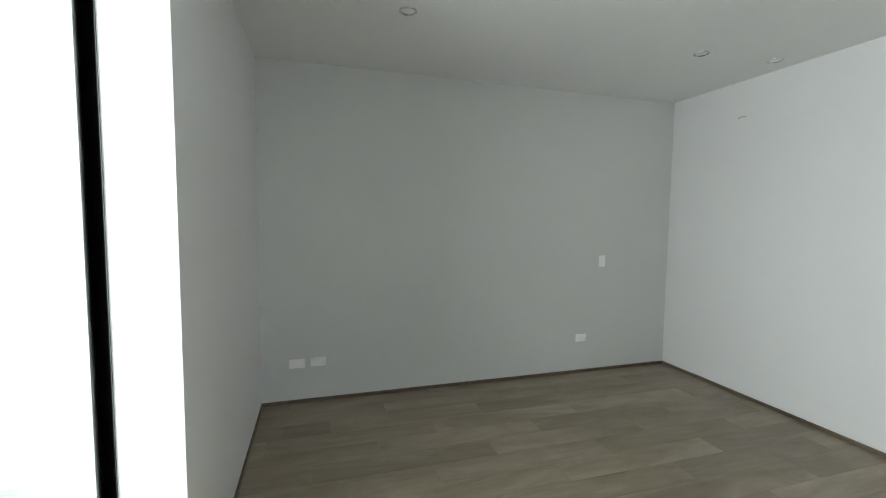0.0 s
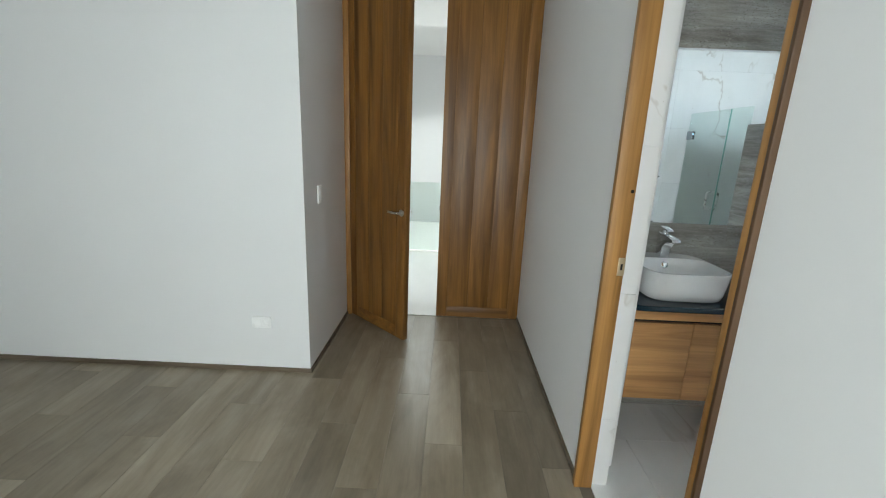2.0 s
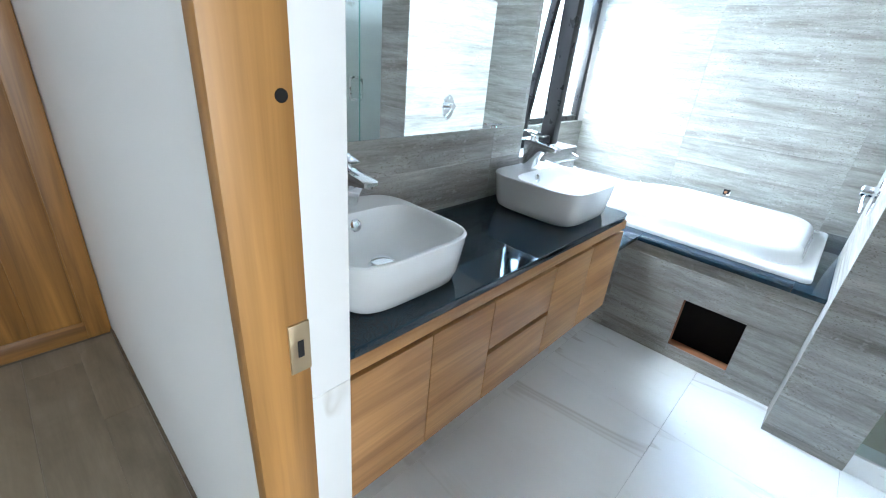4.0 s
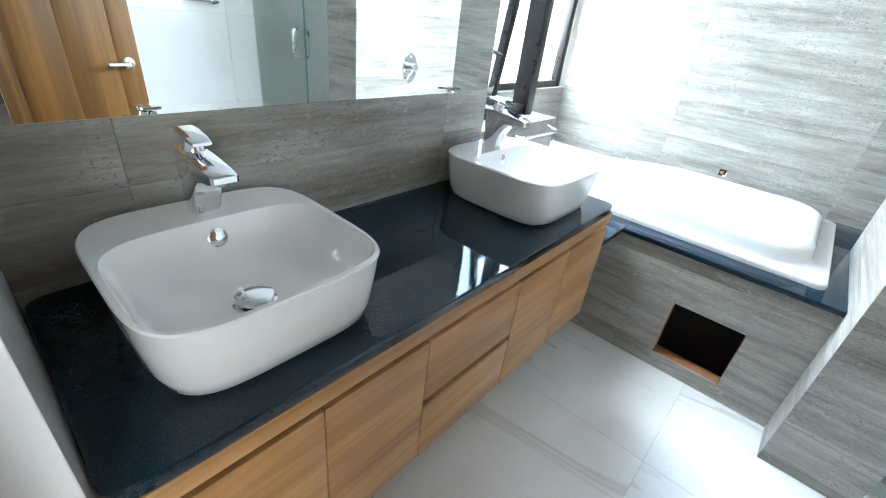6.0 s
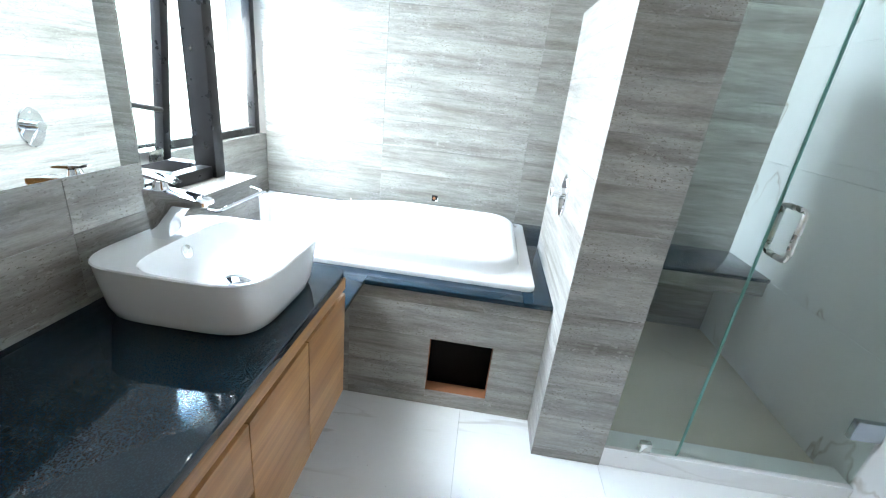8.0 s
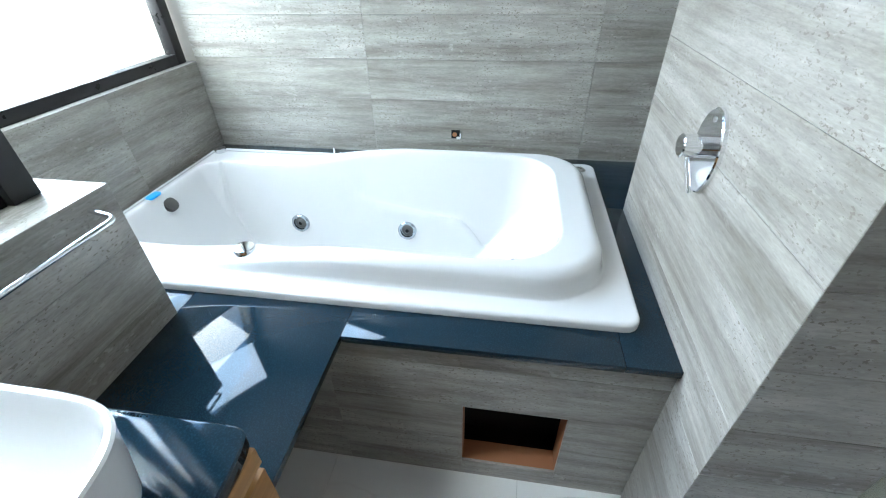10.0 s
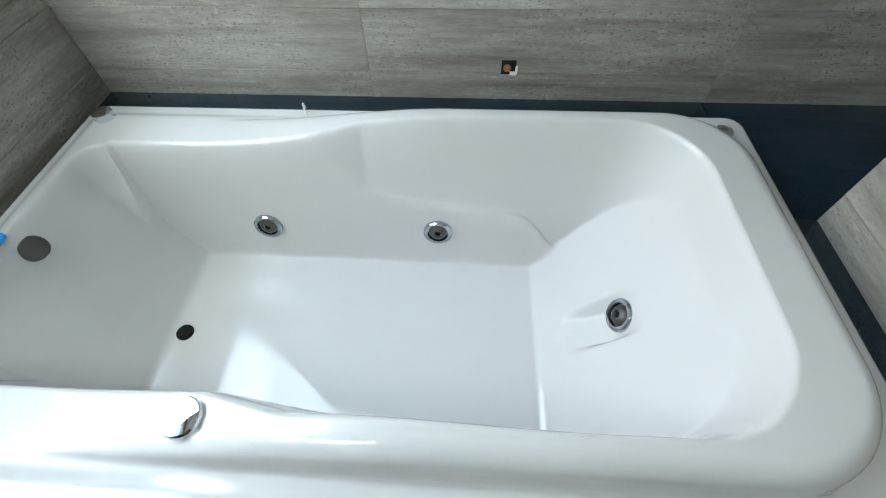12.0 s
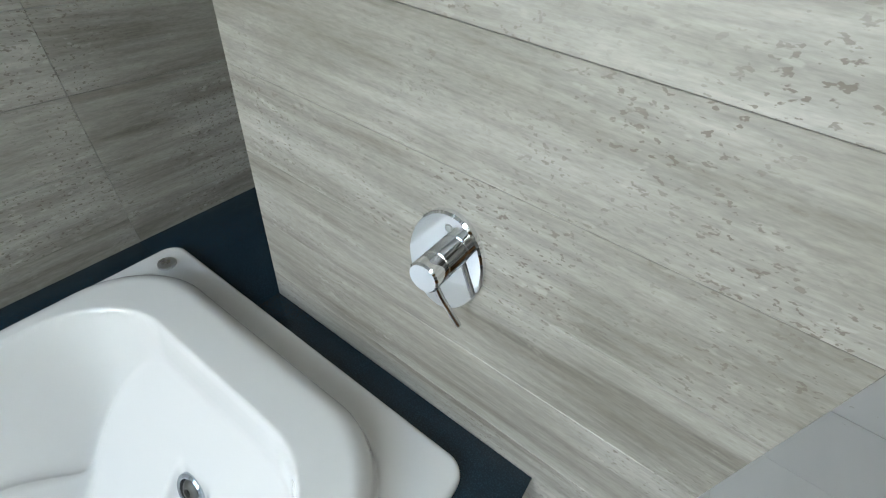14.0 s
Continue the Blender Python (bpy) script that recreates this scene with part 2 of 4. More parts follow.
M_BLUE = glossy("blue_sticker", (0.0, 0.33, 0.80), 0.35)
M_LAMP = material("lamp_lens", 0.4, 0, (0.8, 0.8, 0.78))[0]


# ---- mesh helpers ----
def link_mesh(name, bm, mat, smooth=False):
    me = bpy.data.meshes.new(name)
    bmesh.ops.recalc_face_normals(bm, faces=bm.faces)
    bm.to_mesh(me)
    bm.free()
    me.materials.append(mat)
    if smooth:
        for p in me.polygons:
            p.use_smooth = True
        me.set_sharp_from_angle(angle=radians(38))
    return new(name, me)


def part(name, bm, mat, parent, label="", smooth=True):
    ob = link_mesh(name, bm, mat, smooth)
    ob.parent = parent
    if label:
        ob["label"] = label
    return ob


def empty(name, at=(0, 0, 0)):
    ob = new(name)
    ob.empty_display_size = 0.05
    ob.location = at
    return ob


def box(x0, x1, y0, y1, z0, z1, bev=0.0, seg=2, bm=None):
    b = bmesh.new()
    bmesh.ops.create_cube(b, size=1.0)
    for v in b.verts:
        v.co = Vector((x0 + (v.co.x + 0.5) * (x1 - x0), y0 + (v.co.y + 0.5) * (y1 - y0), z0 + (v.co.z + 0.5) * (z1 - z0)))
    if bev:
        bmesh.ops.bevel(b, geom=list(b.edges), offset=bev, segments=seg, profile=0.5, affect="EDGES")
    return join(bm, b)


def join(bm, b):
    if bm is None:
        return b
    me = bpy.data.meshes.new("tmp")
    b.to_mesh(me)
    b.free()
    bm.from_mesh(me)
    bpy.data.meshes.remove(me)
    return bm


def loft(rings, cap0=True, cap1=True, bm=None):
    b = bm or bmesh.new()
    loops = [[b.verts.new(p) for p in r] for r in rings]
    n = len(loops[0])
    for a, c in zip(loops, loops[1:]):
        for i in range(n):
            b.faces.new((a[i], a[(i + 1) % n], c[(i + 1) % n], c[i]))
    if cap0:
        b.faces.new(loops[0][::-1])
    if cap1:
        b.faces.new(loops[-1])
    return b


def tube(pts, r, n=12, bm=None, caps=True):
    """A round bar along points; r is one radius or one for each point."""
    pts = [Vector(p) for p in pts]
    rad = r if isinstance(r, (list, tuple)) else [r] * len(pts)
    rings, up = [], None
    for i, p in enumerate(pts):
        d = (pts[min(i + 1, len(pts) - 1)] - pts[max(i - 1, 0)]).normalized()
        if up is None:
            up = d.orthogonal().normalized()
        up = (up - d * up.dot(d)).normalized()
        side = d.cross(up)
        rings.append([p + (up * math.cos(a) + side * math.sin(a)) * rad[i] for a in (2 * math.pi * k / n for k in range(n))])
    return loft(rings, caps, caps, bm)


def bend(points, r, n=6):
    """Points with their corners rounded by radius r."""
    P = [Vector(p) for p in points]
    out = [P[0]]
    for a, b, c in zip(P, P[1:], P[2:]):
        u, w = (a - b).normalized(), (c - b).normalized()
        s, e = b + u * r, b + w * r
        for k in range(n + 1):
            t = k / n
            out.append(s * (1 - t) ** 2 + b * 2 * t * (1 - t) + e * t ** 2)
    return out + [P[-1]]


def disc(center, axis, profile, n=28, bm=None, caps=True):
    """A turned shape: profile rows are (height along the axis, radius)."""
    c, a = Vector(center), Vector(axis).normalized()
    u = a.orthogonal().normalized()
    w = a.cross(u)
    rings = [[c + a * h + (u * math.cos(t) + w * math.sin(t)) * r for t in (2 * math.pi * k / n for k in range(n))] for h, r in profile]
    return loft(rings, caps, caps, bm)


def rrect(cx, cy, hx, hy, p, z, n=56):
    """A superellipse ring of exponent p."""
    out = []
    for k in range(n):
        t = 2 * math.pi * k / n
        c, s = math.cos(t), math.sin(t)
        out.append(Vector((cx + hx * math.copysign(abs(c) ** (2 / p), c), cy + hy * math.copysign(abs(s) ** (2 / p), s), z)))
    return out


def setting(name, bm, mat, label="", category=""):
    return tagged(link_mesh(name, bm, mat), label, category, kind="structure")


_tiles = {}


def tile_mesh(w, h, d, mat, bev=0.0008):
    """A tile w by h, its face at +z, shared between alike pieces."""
    key = (round(w, 3), round(h, 3), mat.name)
    if key not in _tiles:
        b = bmesh.new()
        lo = [b.verts.new((x, y, 0)) for x, y in ((0, 0), (w, 0), (w, h), (0, h))]
        mid = [b.verts.new((x, y, d - bev)) for x, y in ((0, 0), (w, 0), (w, h), (0, h))]
        hi = [b.verts.new((x, y, d)) for x, y in ((bev, bev), (w - bev, bev), (w - bev, h - bev), (bev, h - bev))]
        for p, q in ((lo, mid), (mid, hi)):
            for i in range(4):
                b.faces.new((p[i], p[(i + 1) % 4], q[(i + 1) % 4], q[i]))
        b.faces.new(hi)
        me = bpy.data.meshes.new("tile")
        b.to_mesh(me)
        b.free()
        me.materials.append(mat)
        _tiles[key] = me
    return _tiles[key]


def cut(rects, hole):
    out = []
    hx0, hx1, hy0, hy1 = hole
    for x0, x1, y0, y1 in rects:
        if hx1 <= x0 or hx0 >= x1 or hy1 <= y0 or hy0 >= y1:
            out.append((x0, x1, y0, y1))
            continue
        out += [r for r in ((x0, hx0, y0, y1), (hx1, x1, y0, y1), (max(x0, hx0), min(x1, hx1), y0, hy0), (max(x0, hx0), min(x1, hx1), hy1, y1)) if r[1] - r[0] > 0.004 and r[3] - r[2] > 0.004]
    return out


def tiled(parent, origin, u, v, width, height, tw, th, mat, name="tile", off=(0.0, 0.0), stagger=0.0, gap=0.0007, d=0.008, holes=()):
    """Lays tiles over a rectangle of a plane through origin, spanned by u and v."""
    u, v = Vector(u), Vector(v)
    n = u.cross(v)
    rot = Matrix((u, v, n)).transposed().to_4x4()
    row, y = 0, off[1] - th * math.ceil(off[1] / th)
    while y < height:
        x = (off[0] + stagger * row * tw) % tw - tw
        while x < width:
            rects = [(max(x, 0), min(x + tw, width), max(y, 0), min(y + th, height))]
            x += tw
            if rects[0][1] - rects[0][0] < 0.004 or rects[0][3] - rects[0][2] < 0.004:
                continue
            for hole in holes:
                rects = cut(rects, hole)
            for x0, x1, y0, y1 in rects:
                w, h = x1 - x0 - gap, y1 - y0 - gap
                if w < 0.003 or h < 0.003:
                    continue
                ob = new(name, tile_mesh(w, h, d, mat))
                ob.parent = parent
                ob.matrix_basis = Matrix.Translation(Vector(origin) + u * (x0 + gap / 2) + v * (y0 + gap / 2)) @ rot
        y += th
        row += 1


# ---- plan ----
XG, YL, YW, XR, YD, ZC = -4.063, -3.94, 0.18, -1.543, 1.22, 2.83   # bedroom
J0, J1, HD = -0.672, -1.420, 2.73                                     # bathroom doorway and head height
XI, XB, YB, YS, ZB = 0.133, 3.24, 0.58, -2.54, 2.60                   # bathroom
KX, KZ = 2.127, 0.998                                                 # knee wall end and ledge

# ---- large structure: bedroom ----
floor_bed = setting("floor_bedroom", box(-4.2, 0.06, -4.3, 1.26, -0.15, -0.008), M_GROUT_F, "grey-brown wood-look plank tile floor", "floor")
setting("ceiling_bedroom", box(-4.2, 0.13, -6.3, 1.36, ZC, ZC + 0.12), M_CEIL, "plain white plastered ceiling", "ceiling")
setting("wall_grey", box(XG - 0.12, XG, -4.1, YW + 0.12, 0, ZC), M_GREY, "grey painted bedroom accent wall", "wall")
setting("wall_white", box(XG, XR, YW, YW + 0.12, 0, ZC), M_WHITE, "white painted bedroom wall", "wall")
setting("wall_entry_return", box(XR - 0.12, XR, YW + 0.12, YD + 0.14, 0, ZC), M_WHITE, "white painted return wall by the entry", "wall")
setting("wall_pier", box(XG, -2.03, YL - 0.30, YL, 0, ZC), M_WHITE, "white painted pier beside the terrace door", "wall")
wh = box(0, XI - 0.008, J0, YD + 0.14, 0, ZC)
wall_hall = setting("wall_hall", wh, M_WHITE, "white painted wall between entry and bathroom", "wall")
wall_south = setting("wall_south_of_bathroom_door", box(0, XI - 0.008, -4.3, J1 - 0.037, 0, ZC), M_WHITE, "white painted wall beside the bathroom door", "wall")
setting("wall_door_head", box(0, XI - 0.008, J1, J0, HD, ZC), M_WHITE, "white wall above the bathroom doorway", "wall")
setting("wall_terrace_head", box(-2.03, 0.0, YL - 0.30, YL - 0.18, 2.55, ZC), M_WHITE, "white wall above the terrace door", "wall")
setting("wall_entry_head", box(XR, 0, YD + 0.02, YD + 0.14, HD + 0.045, ZC), M_WHITE, "white wall above the entry doors", "wall")

# ---- large structure: bathroom ----
floor_bath = setting("floor_bathroom", box(0.06, XB + 0.1, YS - 0.1, 0.10, -0.15, -0.008), M_GROUT_W, "white veined marble tile floor", "floor")
setting("ceiling_bathroom", box(XI - 0.008, XB + 0.1, YS - 0.1, YB + 0.25, ZB, ZB + 0.1), M_CEIL, "plain white bathroom ceiling", "ceiling")
W0 = 1.55                                                             # casement opening's edge
wall_mirror = setting("wall_mirror", box(XI - 0.008, W0 - 0.008, 0.008, 0.22, 0, ZB), M_GROUT, "grey streaked tile wall behind the vanity", "wall")
knee = setting("wall_knee", box(W0 - 0.008, KX - 0.008, 0.008, 0.26, 0, KZ - 0.008), M_GROUT, "low grey tiled wall under the casement", "wall")
knee2 = setting("wall_knee_return", box(KX - 0.22, KX - 0.008, 0.26, YB + 0.14, 0, KZ - 0.008), M_GROUT, "low grey tiled return wall beside the tub", "wall")
wall_win = setting("wall_window", box(KX - 0.008, XB + 0.1, YB - 0.022, YB + 0.14, 0, KZ - 0.008), M_GROUT, "grey tiled sill wall at the end of the tub", "wall")
wall_back = setting("wall_tub_back", box(XB + 0.008, XB + 0.13, YS - 0.1, YB + 0.2, 0, ZB), M_GROUT, "grey streaked tile wall along the tub", "wall")
setting("wall_vanity_end", box(XI + 0.001, 0.202, -0.555, -0.001, 0, ZB - 0.002, 0.002), M_MARBLE, "white marble wall end beside the vanity", "wall")
wall_marble = setting("wall_marble", box(XI - 0.008, XB + 0.008, YS - 0.12, YS - 0.008, 0, ZB), M_GROUT_W, "white veined marble wall", "wall")
setting("wall_window_head", box(KX - 0.22, XB + 0.1, YB, YB + 0.14, 2.42, ZB), M_WHITE, "white wall above the tub window", "wall")
setting("wall_casement_head", box(W0 - 0.008, KX, 0.03, 0.22, 2.42, ZB), M_WHITE, "white wall above the casement", "wall")
setting("wall_return_head", box(KX - 0.22, KX - 0.06, 0.22, YB, 2.42, ZB), M_WHITE, "white wall above the corner glazing", "wall")
PX0, PX1, PY0, PY1, PZ = 1.921, 2.825, -1.556, -1.269, 1.80            # shower partition
partition = setting("wall_partition", box(PX0 + 0.008, PX1 - 0.008, PY0 + 0.008, PY1 - 0.008, 0, PZ - 0.008), M_GROUT, "half-height grey tiled partition between tub and shower", "wall")
PANX, DZ = 2.115, 0.614
pb = box(PANX + 0.008, PANX + 0.07, -0.772, 0.0, 0, DZ - 0.022)
box(PANX + 0.008, PANX + 0.07, PY1, -1.056, 0, DZ - 0.022, bm=pb)
box(PANX + 0.008, PANX + 0.07, -1.056, -0.772, 0, 0.08, bm=pb)
box(PANX + 0.008, PANX + 0.07, -1.056, -0.772, 0.362, DZ - 0.022, bm=pb)
panel = setting("wall_tub_panel", pb, M_BRICK, "grey tiled tub panel with a square access hole", "tub panel")
# lining behind the access hole, painted black to give the cavity its shade
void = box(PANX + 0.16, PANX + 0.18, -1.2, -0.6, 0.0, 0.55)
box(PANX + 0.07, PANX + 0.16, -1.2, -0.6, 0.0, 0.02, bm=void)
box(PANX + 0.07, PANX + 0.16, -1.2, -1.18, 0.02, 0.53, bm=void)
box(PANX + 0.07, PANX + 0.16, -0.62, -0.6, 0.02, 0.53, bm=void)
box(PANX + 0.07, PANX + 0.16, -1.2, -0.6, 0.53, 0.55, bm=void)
setting("wall_void_shade", void, M_HOLE_SHADE, "cavity under the tub, lined black in place of its shade", "cavity")
hall_floor = setting("floor_hall", box(-4.0, 0.6, YD + 0.04, 6.0, -0.15, -0.006), M_HALL, "pale polished floor of the hall", "floor")
setting("wall_hall_end", box(-4.0, 0.6, 6.0, 6.1, 0, 3.2), M_WHITE, "white far wall of the hall", "wall")
setting("wall_hall_side", box(-4.1, -4.0, YD, 6.1, 0, 3.2), M_WHITE, "white side wall of the hall", "wall")
setting("wall_hall_side_east", box(0.6, 0.7, YD + 0.14, 6.1, 0, 3.2), M_WHITE, "white side wall of the hall", "wall")
setting("ceiling_hall", box(-4.1, 0.7, YD + 0.14, 6.1, 3.1, 3.2), M_CEIL, "white hall ceiling", "ceiling")
setting("ground_outside", box(-60, 60, -60, 60, -3.2, -3.1), M_GROUT_W, "pale paved ground outside", "ground")



def backdrop_mat(name, low, high, strength, z0, z1):
    m = bpy.data.materials.new(name)
    m.use_nodes = True
    nt, ln = m.node_tree.nodes, m.node_tree.links
    nt.remove(nt["Principled BSDF"])
    g = nt.new("ShaderNodeNewGeometry")
    sp = nt.new("ShaderNodeSeparateXYZ")
    ln.new(g.outputs["Position"], sp.inputs[0])
    mr = nt.new("ShaderNodeMapRange")
    mr.inputs[1].default_value, mr.inputs[2].default_value = z0, z1
    ln.new(sp.outputs[2], mr.inputs[0])
    em = nt.new("ShaderNodeEmission")
    em.inputs[1].default_value = strength
    ln.new(ramp(nt, ln, mr.outputs[0], [(0.0, low), (1.0, high)]), em.inputs[0])
    ln.new(em.outputs[0], nt["Material Output"].inputs[0])
    return m


M_SKY_B = backdrop_mat("hazy_sky", (0.45, 0.46, 0.47), (0.25, 0.52, 1.0), 9.0, 2.2, 5.0)
M_SKY_T = backdrop_mat("hazy_daylight", (0.96, 0.98, 1.0), (0.9, 0.95, 1.0), 3.0, 1.0, 6.0)
setting("backdrop_tub_window", box(0.75, 9.0, 3.4, 3.45, -1.0, 8.0), M_SKY_B, "hazy bright sky outside the bathroom window", "sky")
setting("backdrop_terrace_side", box(-9.10, -9.05, -9.0, 3.0, -3.1, 8.0), M_SKY_T, "hazy bright daylight beside the terrace", "sky")
setting("backdrop_terrace", box(-9.0, 3.0, -9.05, -9.0, -3.1, 8.0), M_SKY_T, "hazy bright daylight beyond the terrace", "sky")

# terrace door in the bedroom: dark frame and a pane
tw = tagged(empty("window_1", (-1.07, YL - 0.24, 0)), "dark-framed glazed terrace door letting in daylight", "window", kind="structure")
for x0, x1 in ((-2.03, -2.08), (-1.09, -1.03), (-0.06, 0.0)):
    part("frame_stile", box(x0 + 1.07, x1 + 1.07, -0.03, 0.03, 0, 2.55, 0.004), M_DARK, tw)
for z0, z1 in ((0, 0.05), (2.49, 2.55)):
    part("frame_rail", box(-1.01, -0.02, -0.025, 0.025, z0, z1, 0.004), M_DARK, tw)
    part("frame_rail", box(0.04, 1.01, -0.025, 0.025, z0, z1, 0.004), M_DARK, tw)
for x0, x1 in ((-1.01, -0.02), (0.04, 1.01)):
    g = part("pane", box(x0, x1, -0.004, 0.004, 0.05, 2.49), M_GLASS, tw)
    g.visible_shadow = False


# ---- baseboards ----
def baseboard(name, x0, x1, y0, y1):
    return setting(name, box(x0, x1, y0, y1, 0.0, 0.030, 0.003), M_BASE, "low wood-look tile baseboard", "baseboard")


baseboard("baseboard_grey_wall", XG, XG + 0.012, YL + 0.012, YW - 0.012)
baseboard("baseboard_white_wall", XG, XR + 0.012, YW - 0.012, YW)
baseboard("baseboard_return", XR, XR + 0.012, YW, YD - 0.03)
baseboard("baseboard_pier", XG, -2.03, YL, YL + 0.012)
baseboard("baseboard_hall", -0.012, 0.0, J0 + 0.02, YD - 0.01)
baseboard("baseboard_south", -0.012, 0.0, -4.2, J1 - 0.02)


# ---- entry double doors ----
def lever_set(parent, x, y, z, side, face):
    """Rose and lever on a leaf face; side: way the lever points along x, face: outward along y."""
    part("rose", disc((x, y, z), (0, face, 0), [(0, 0.025), (0.006, 0.026), (0.009, 0.022)]), M_STEEL, parent, "round steel handle rose")
    part("lever", tube(bend([(x, y, z), (x, y + face * 0.05, z), (x + side * 0.10, y + face * 0.05, z)], 0.018), 0.009, 10), M_STEEL, parent, "brushed steel lever")


def door_leaf(name, w, h, label, strips=True):
    """A leaf hinged at its local origin, opening edge at +x, 42 mm thick with framed grooves."""
    ob = tagged(empty(name), label, "door", kind="structure")
    part("slab", box(0.003, w - 0.003, -0.021, 0.021, 0.008, h, 0.003), M_DOOR, ob)
    for f in (-1, 1):
        a, b = sorted((f * 0.021, f * 0.0245))
        part("stile", box(0.004, 0.095, a, b, 0.01, h - 0.002, 0.0012), M_DOOR, ob)
        part("stile", box(w - 0.095, w - 0.004, a, b, 0.01, h - 0.002, 0.0012), M_DOOR, ob)
        for z0, z1 in ((0.01, 0.105), (h - 0.10, h - 0.002)):
            part("rail", box(0.097, w - 0.097, a, b, z0, z1, 0.0012), M_DOORX, ob)
        for k in range(3):
            x0 = 0.101 + k * (w - 0.202) / 3
            part("panel_board", box(x0, x0 + (w - 0.202) / 3 - 0.0012, *sorted((f * 0.021, f * 0.0236)), 0.108, h - 0.103, 0.001), M_DOOR, ob)
    return ob


fixed = door_leaf("door_fixed_leaf", 0.742, HD, "closed orange-brown oak leaf of the double entry door")
fixed.matrix_basis = pose(0.0, YD + 0.022, 0, 0, 0, 180)
part("strike_plate", box(0.738, 0.745, -0.012, 0.012, 0.98, 1.06, 0.002), M_STEEL, fixed)
opened = door_leaf("door_open_leaf", 0.745, HD, "open orange-brown oak entry door with a steel lever")
ang = math.degrees(math.atan2(0.705 - (YD + 0.01), -0.959 + 1.497))
opened.matrix_basis = pose(-1.497, YD + 0.01, 0, 0, 0, ang)
for f in (-1, 1):
    lever_set(opened, 0.705, f * 0.0245, 1.02, -1, f)
for z in (0.22, 1.35, 2.5):
    part("hinge", disc((0.0, -0.024, z), (0, 0, 1), [(0, 0.008), (0.1, 0.008)], 12), M_BRASS, opened)
fr = tagged(empty("door_frame_entry"), "oak frame of the double entry door", "door frame", kind="structure")
part("jamb", box(XR, -1.50, YD - 0.03, YD + 0.10, 0, HD + 0.045, 0.003), M_JAMB, fr)
part("jamb", box(-0.0285, 0.0, YD + 0.048, YD + 0.10, 0, HD + 0.045, 0.003), M_JAMB, fr)
part("head", box(-1.50, 0.0, YD - 0.03, YD + 0.10, HD + 0.006, HD + 0.045, 0.003), M_DOORX, fr)

# ---- bathroom door: lining and open leaf ----
lin = tagged(empty("door_frame_bathroom"), "oak door lining with a brass strike plate", "door frame", kind="structure")
part("jamb", box(-0.024, 0.056, J0 - 0.03, J0, 0, HD, 0.002), M_JAMB, lin)
part("jamb", box(-0.013, 0.056, J1 - 0.024, J1, 0, HD, 0.002), M_JAMB, lin)
# the shade on this casing edge is painted, through a darker oak
part("casing", box(-0.015, 0.05, J1 - 0.0365, J1 - 0.0245, 0, HD, 0.002), M_JAMB_SHADE, lin, "oak casing edge with shade put into its dark colour")
part("head", box(-0.024, 0.056, J1 + 0.001, J0 - 0.031, HD - 0.03, HD, 0.002), M_JAMB, lin)
part("strike_plate", box(0.028, 0.056, J0 - 0.033, J0 - 0.029, 1.035, 1.11, 0.001), M_BRASS, lin, "small brass strike plate")
# uncut holes: black pieces on the surface paint the shade inside
part("strike_hole", box(0.038, 0.046, J0 - 0.0345, J0 - 0.0335, 1.060, 1.085), M_HOLE_SHADE, lin)
part("bolt_hole", disc((0.043, J0 - 0.0305, 1.376), (0, -1, 0), [(0, 0.007), (0.001, 0.006)], 14), M_HOLE_SHADE, lin)
bath_leaf = door_leaf("door_bathroom_leaf", 0.735, HD - 0.035, "open oak bathroom door with a round lever handle")
bath_leaf.matrix_basis = pose(0.155, J1 - 0.035, 0, 0, 0, -9)
for f in (-1, 1):
    lever_set(bath_leaf, 0.68, f * 0.0245, 1.02, -1, f)


# ---- vanity ----
VX0, VX1, VY, CZ = 0.222, 1.712, -0.494, 0.839
van = tagged(empty("vanity_cabinet", (VX0, VY, 0)), "wall-hung light oak vanity cabinet with two drawers", "vanity")


def vpart(name, x0, x1, y0, y1, z0, z1, mat=M_VAN, bev=0.0015, label=""):
    return part(name, box(x0 - VX0, x1 - VX0, y0 - VY, y1 - VY, z0, z1, bev), mat, van, label)


vpart("carcass", VX0 + 0.004, VX1 - 0.004, VY + 0.004, -0.002, 0.365, 0.812)
vpart("top_rail", VX0, VX1, VY - 0.018, VY + 0.004, 0.772, 0.812)
DOORS = (0.222, 0.502, 0.766, 1.131, 1.421, 1.712)
for i in (0, 1, 3, 4):
    vpart("door", DOORS[i] + 0.0015, DOORS[i + 1] - 0.0015, VY - 0.018, VY + 0.003, 0.362, 0.757)
vpart("drawer_front", DOORS[2] + 0.0015, DOORS[3] - 0.0015, VY - 0.018, VY + 0.003, 0.572, 0.757)
vpart("drawer_front", DOORS[2] + 0.0015, DOORS[3] - 0.0015, VY - 0.018, VY + 0.003, 0.362, 0.551)
# black strips in the gaps between fronts paint the grooves' shade
for x0, x1, z0, z1 in ((VX0 + 0.01, VX1 - 0.01, 0.756, 0.773), (DOORS[2], DOORS[3], 0.550, 0.573)):
    vpart("finger_groove", x0, x1, VY + 0.0005, VY + 0.0035, z0, z1, M_HOLE_SHADE, 0)
vpart("bracket", 1.655, 1.70, -0.43, -0.35, 0.335, 0.365)
cnt = loft([rrect((0.205 + 1.727) / 2, -0.2565, (1.727 - 0.205) / 2 - i, 0.2565 - i, 26, z, 96) for z, i in ((0.813, 0.0015), (0.815, 0), (0.8365, 0), (0.839, 0.0025))])
tagged(link_mesh("vanity_countertop", cnt, M_GRAN, True), "polished black granite vanity countertop", "countertop")

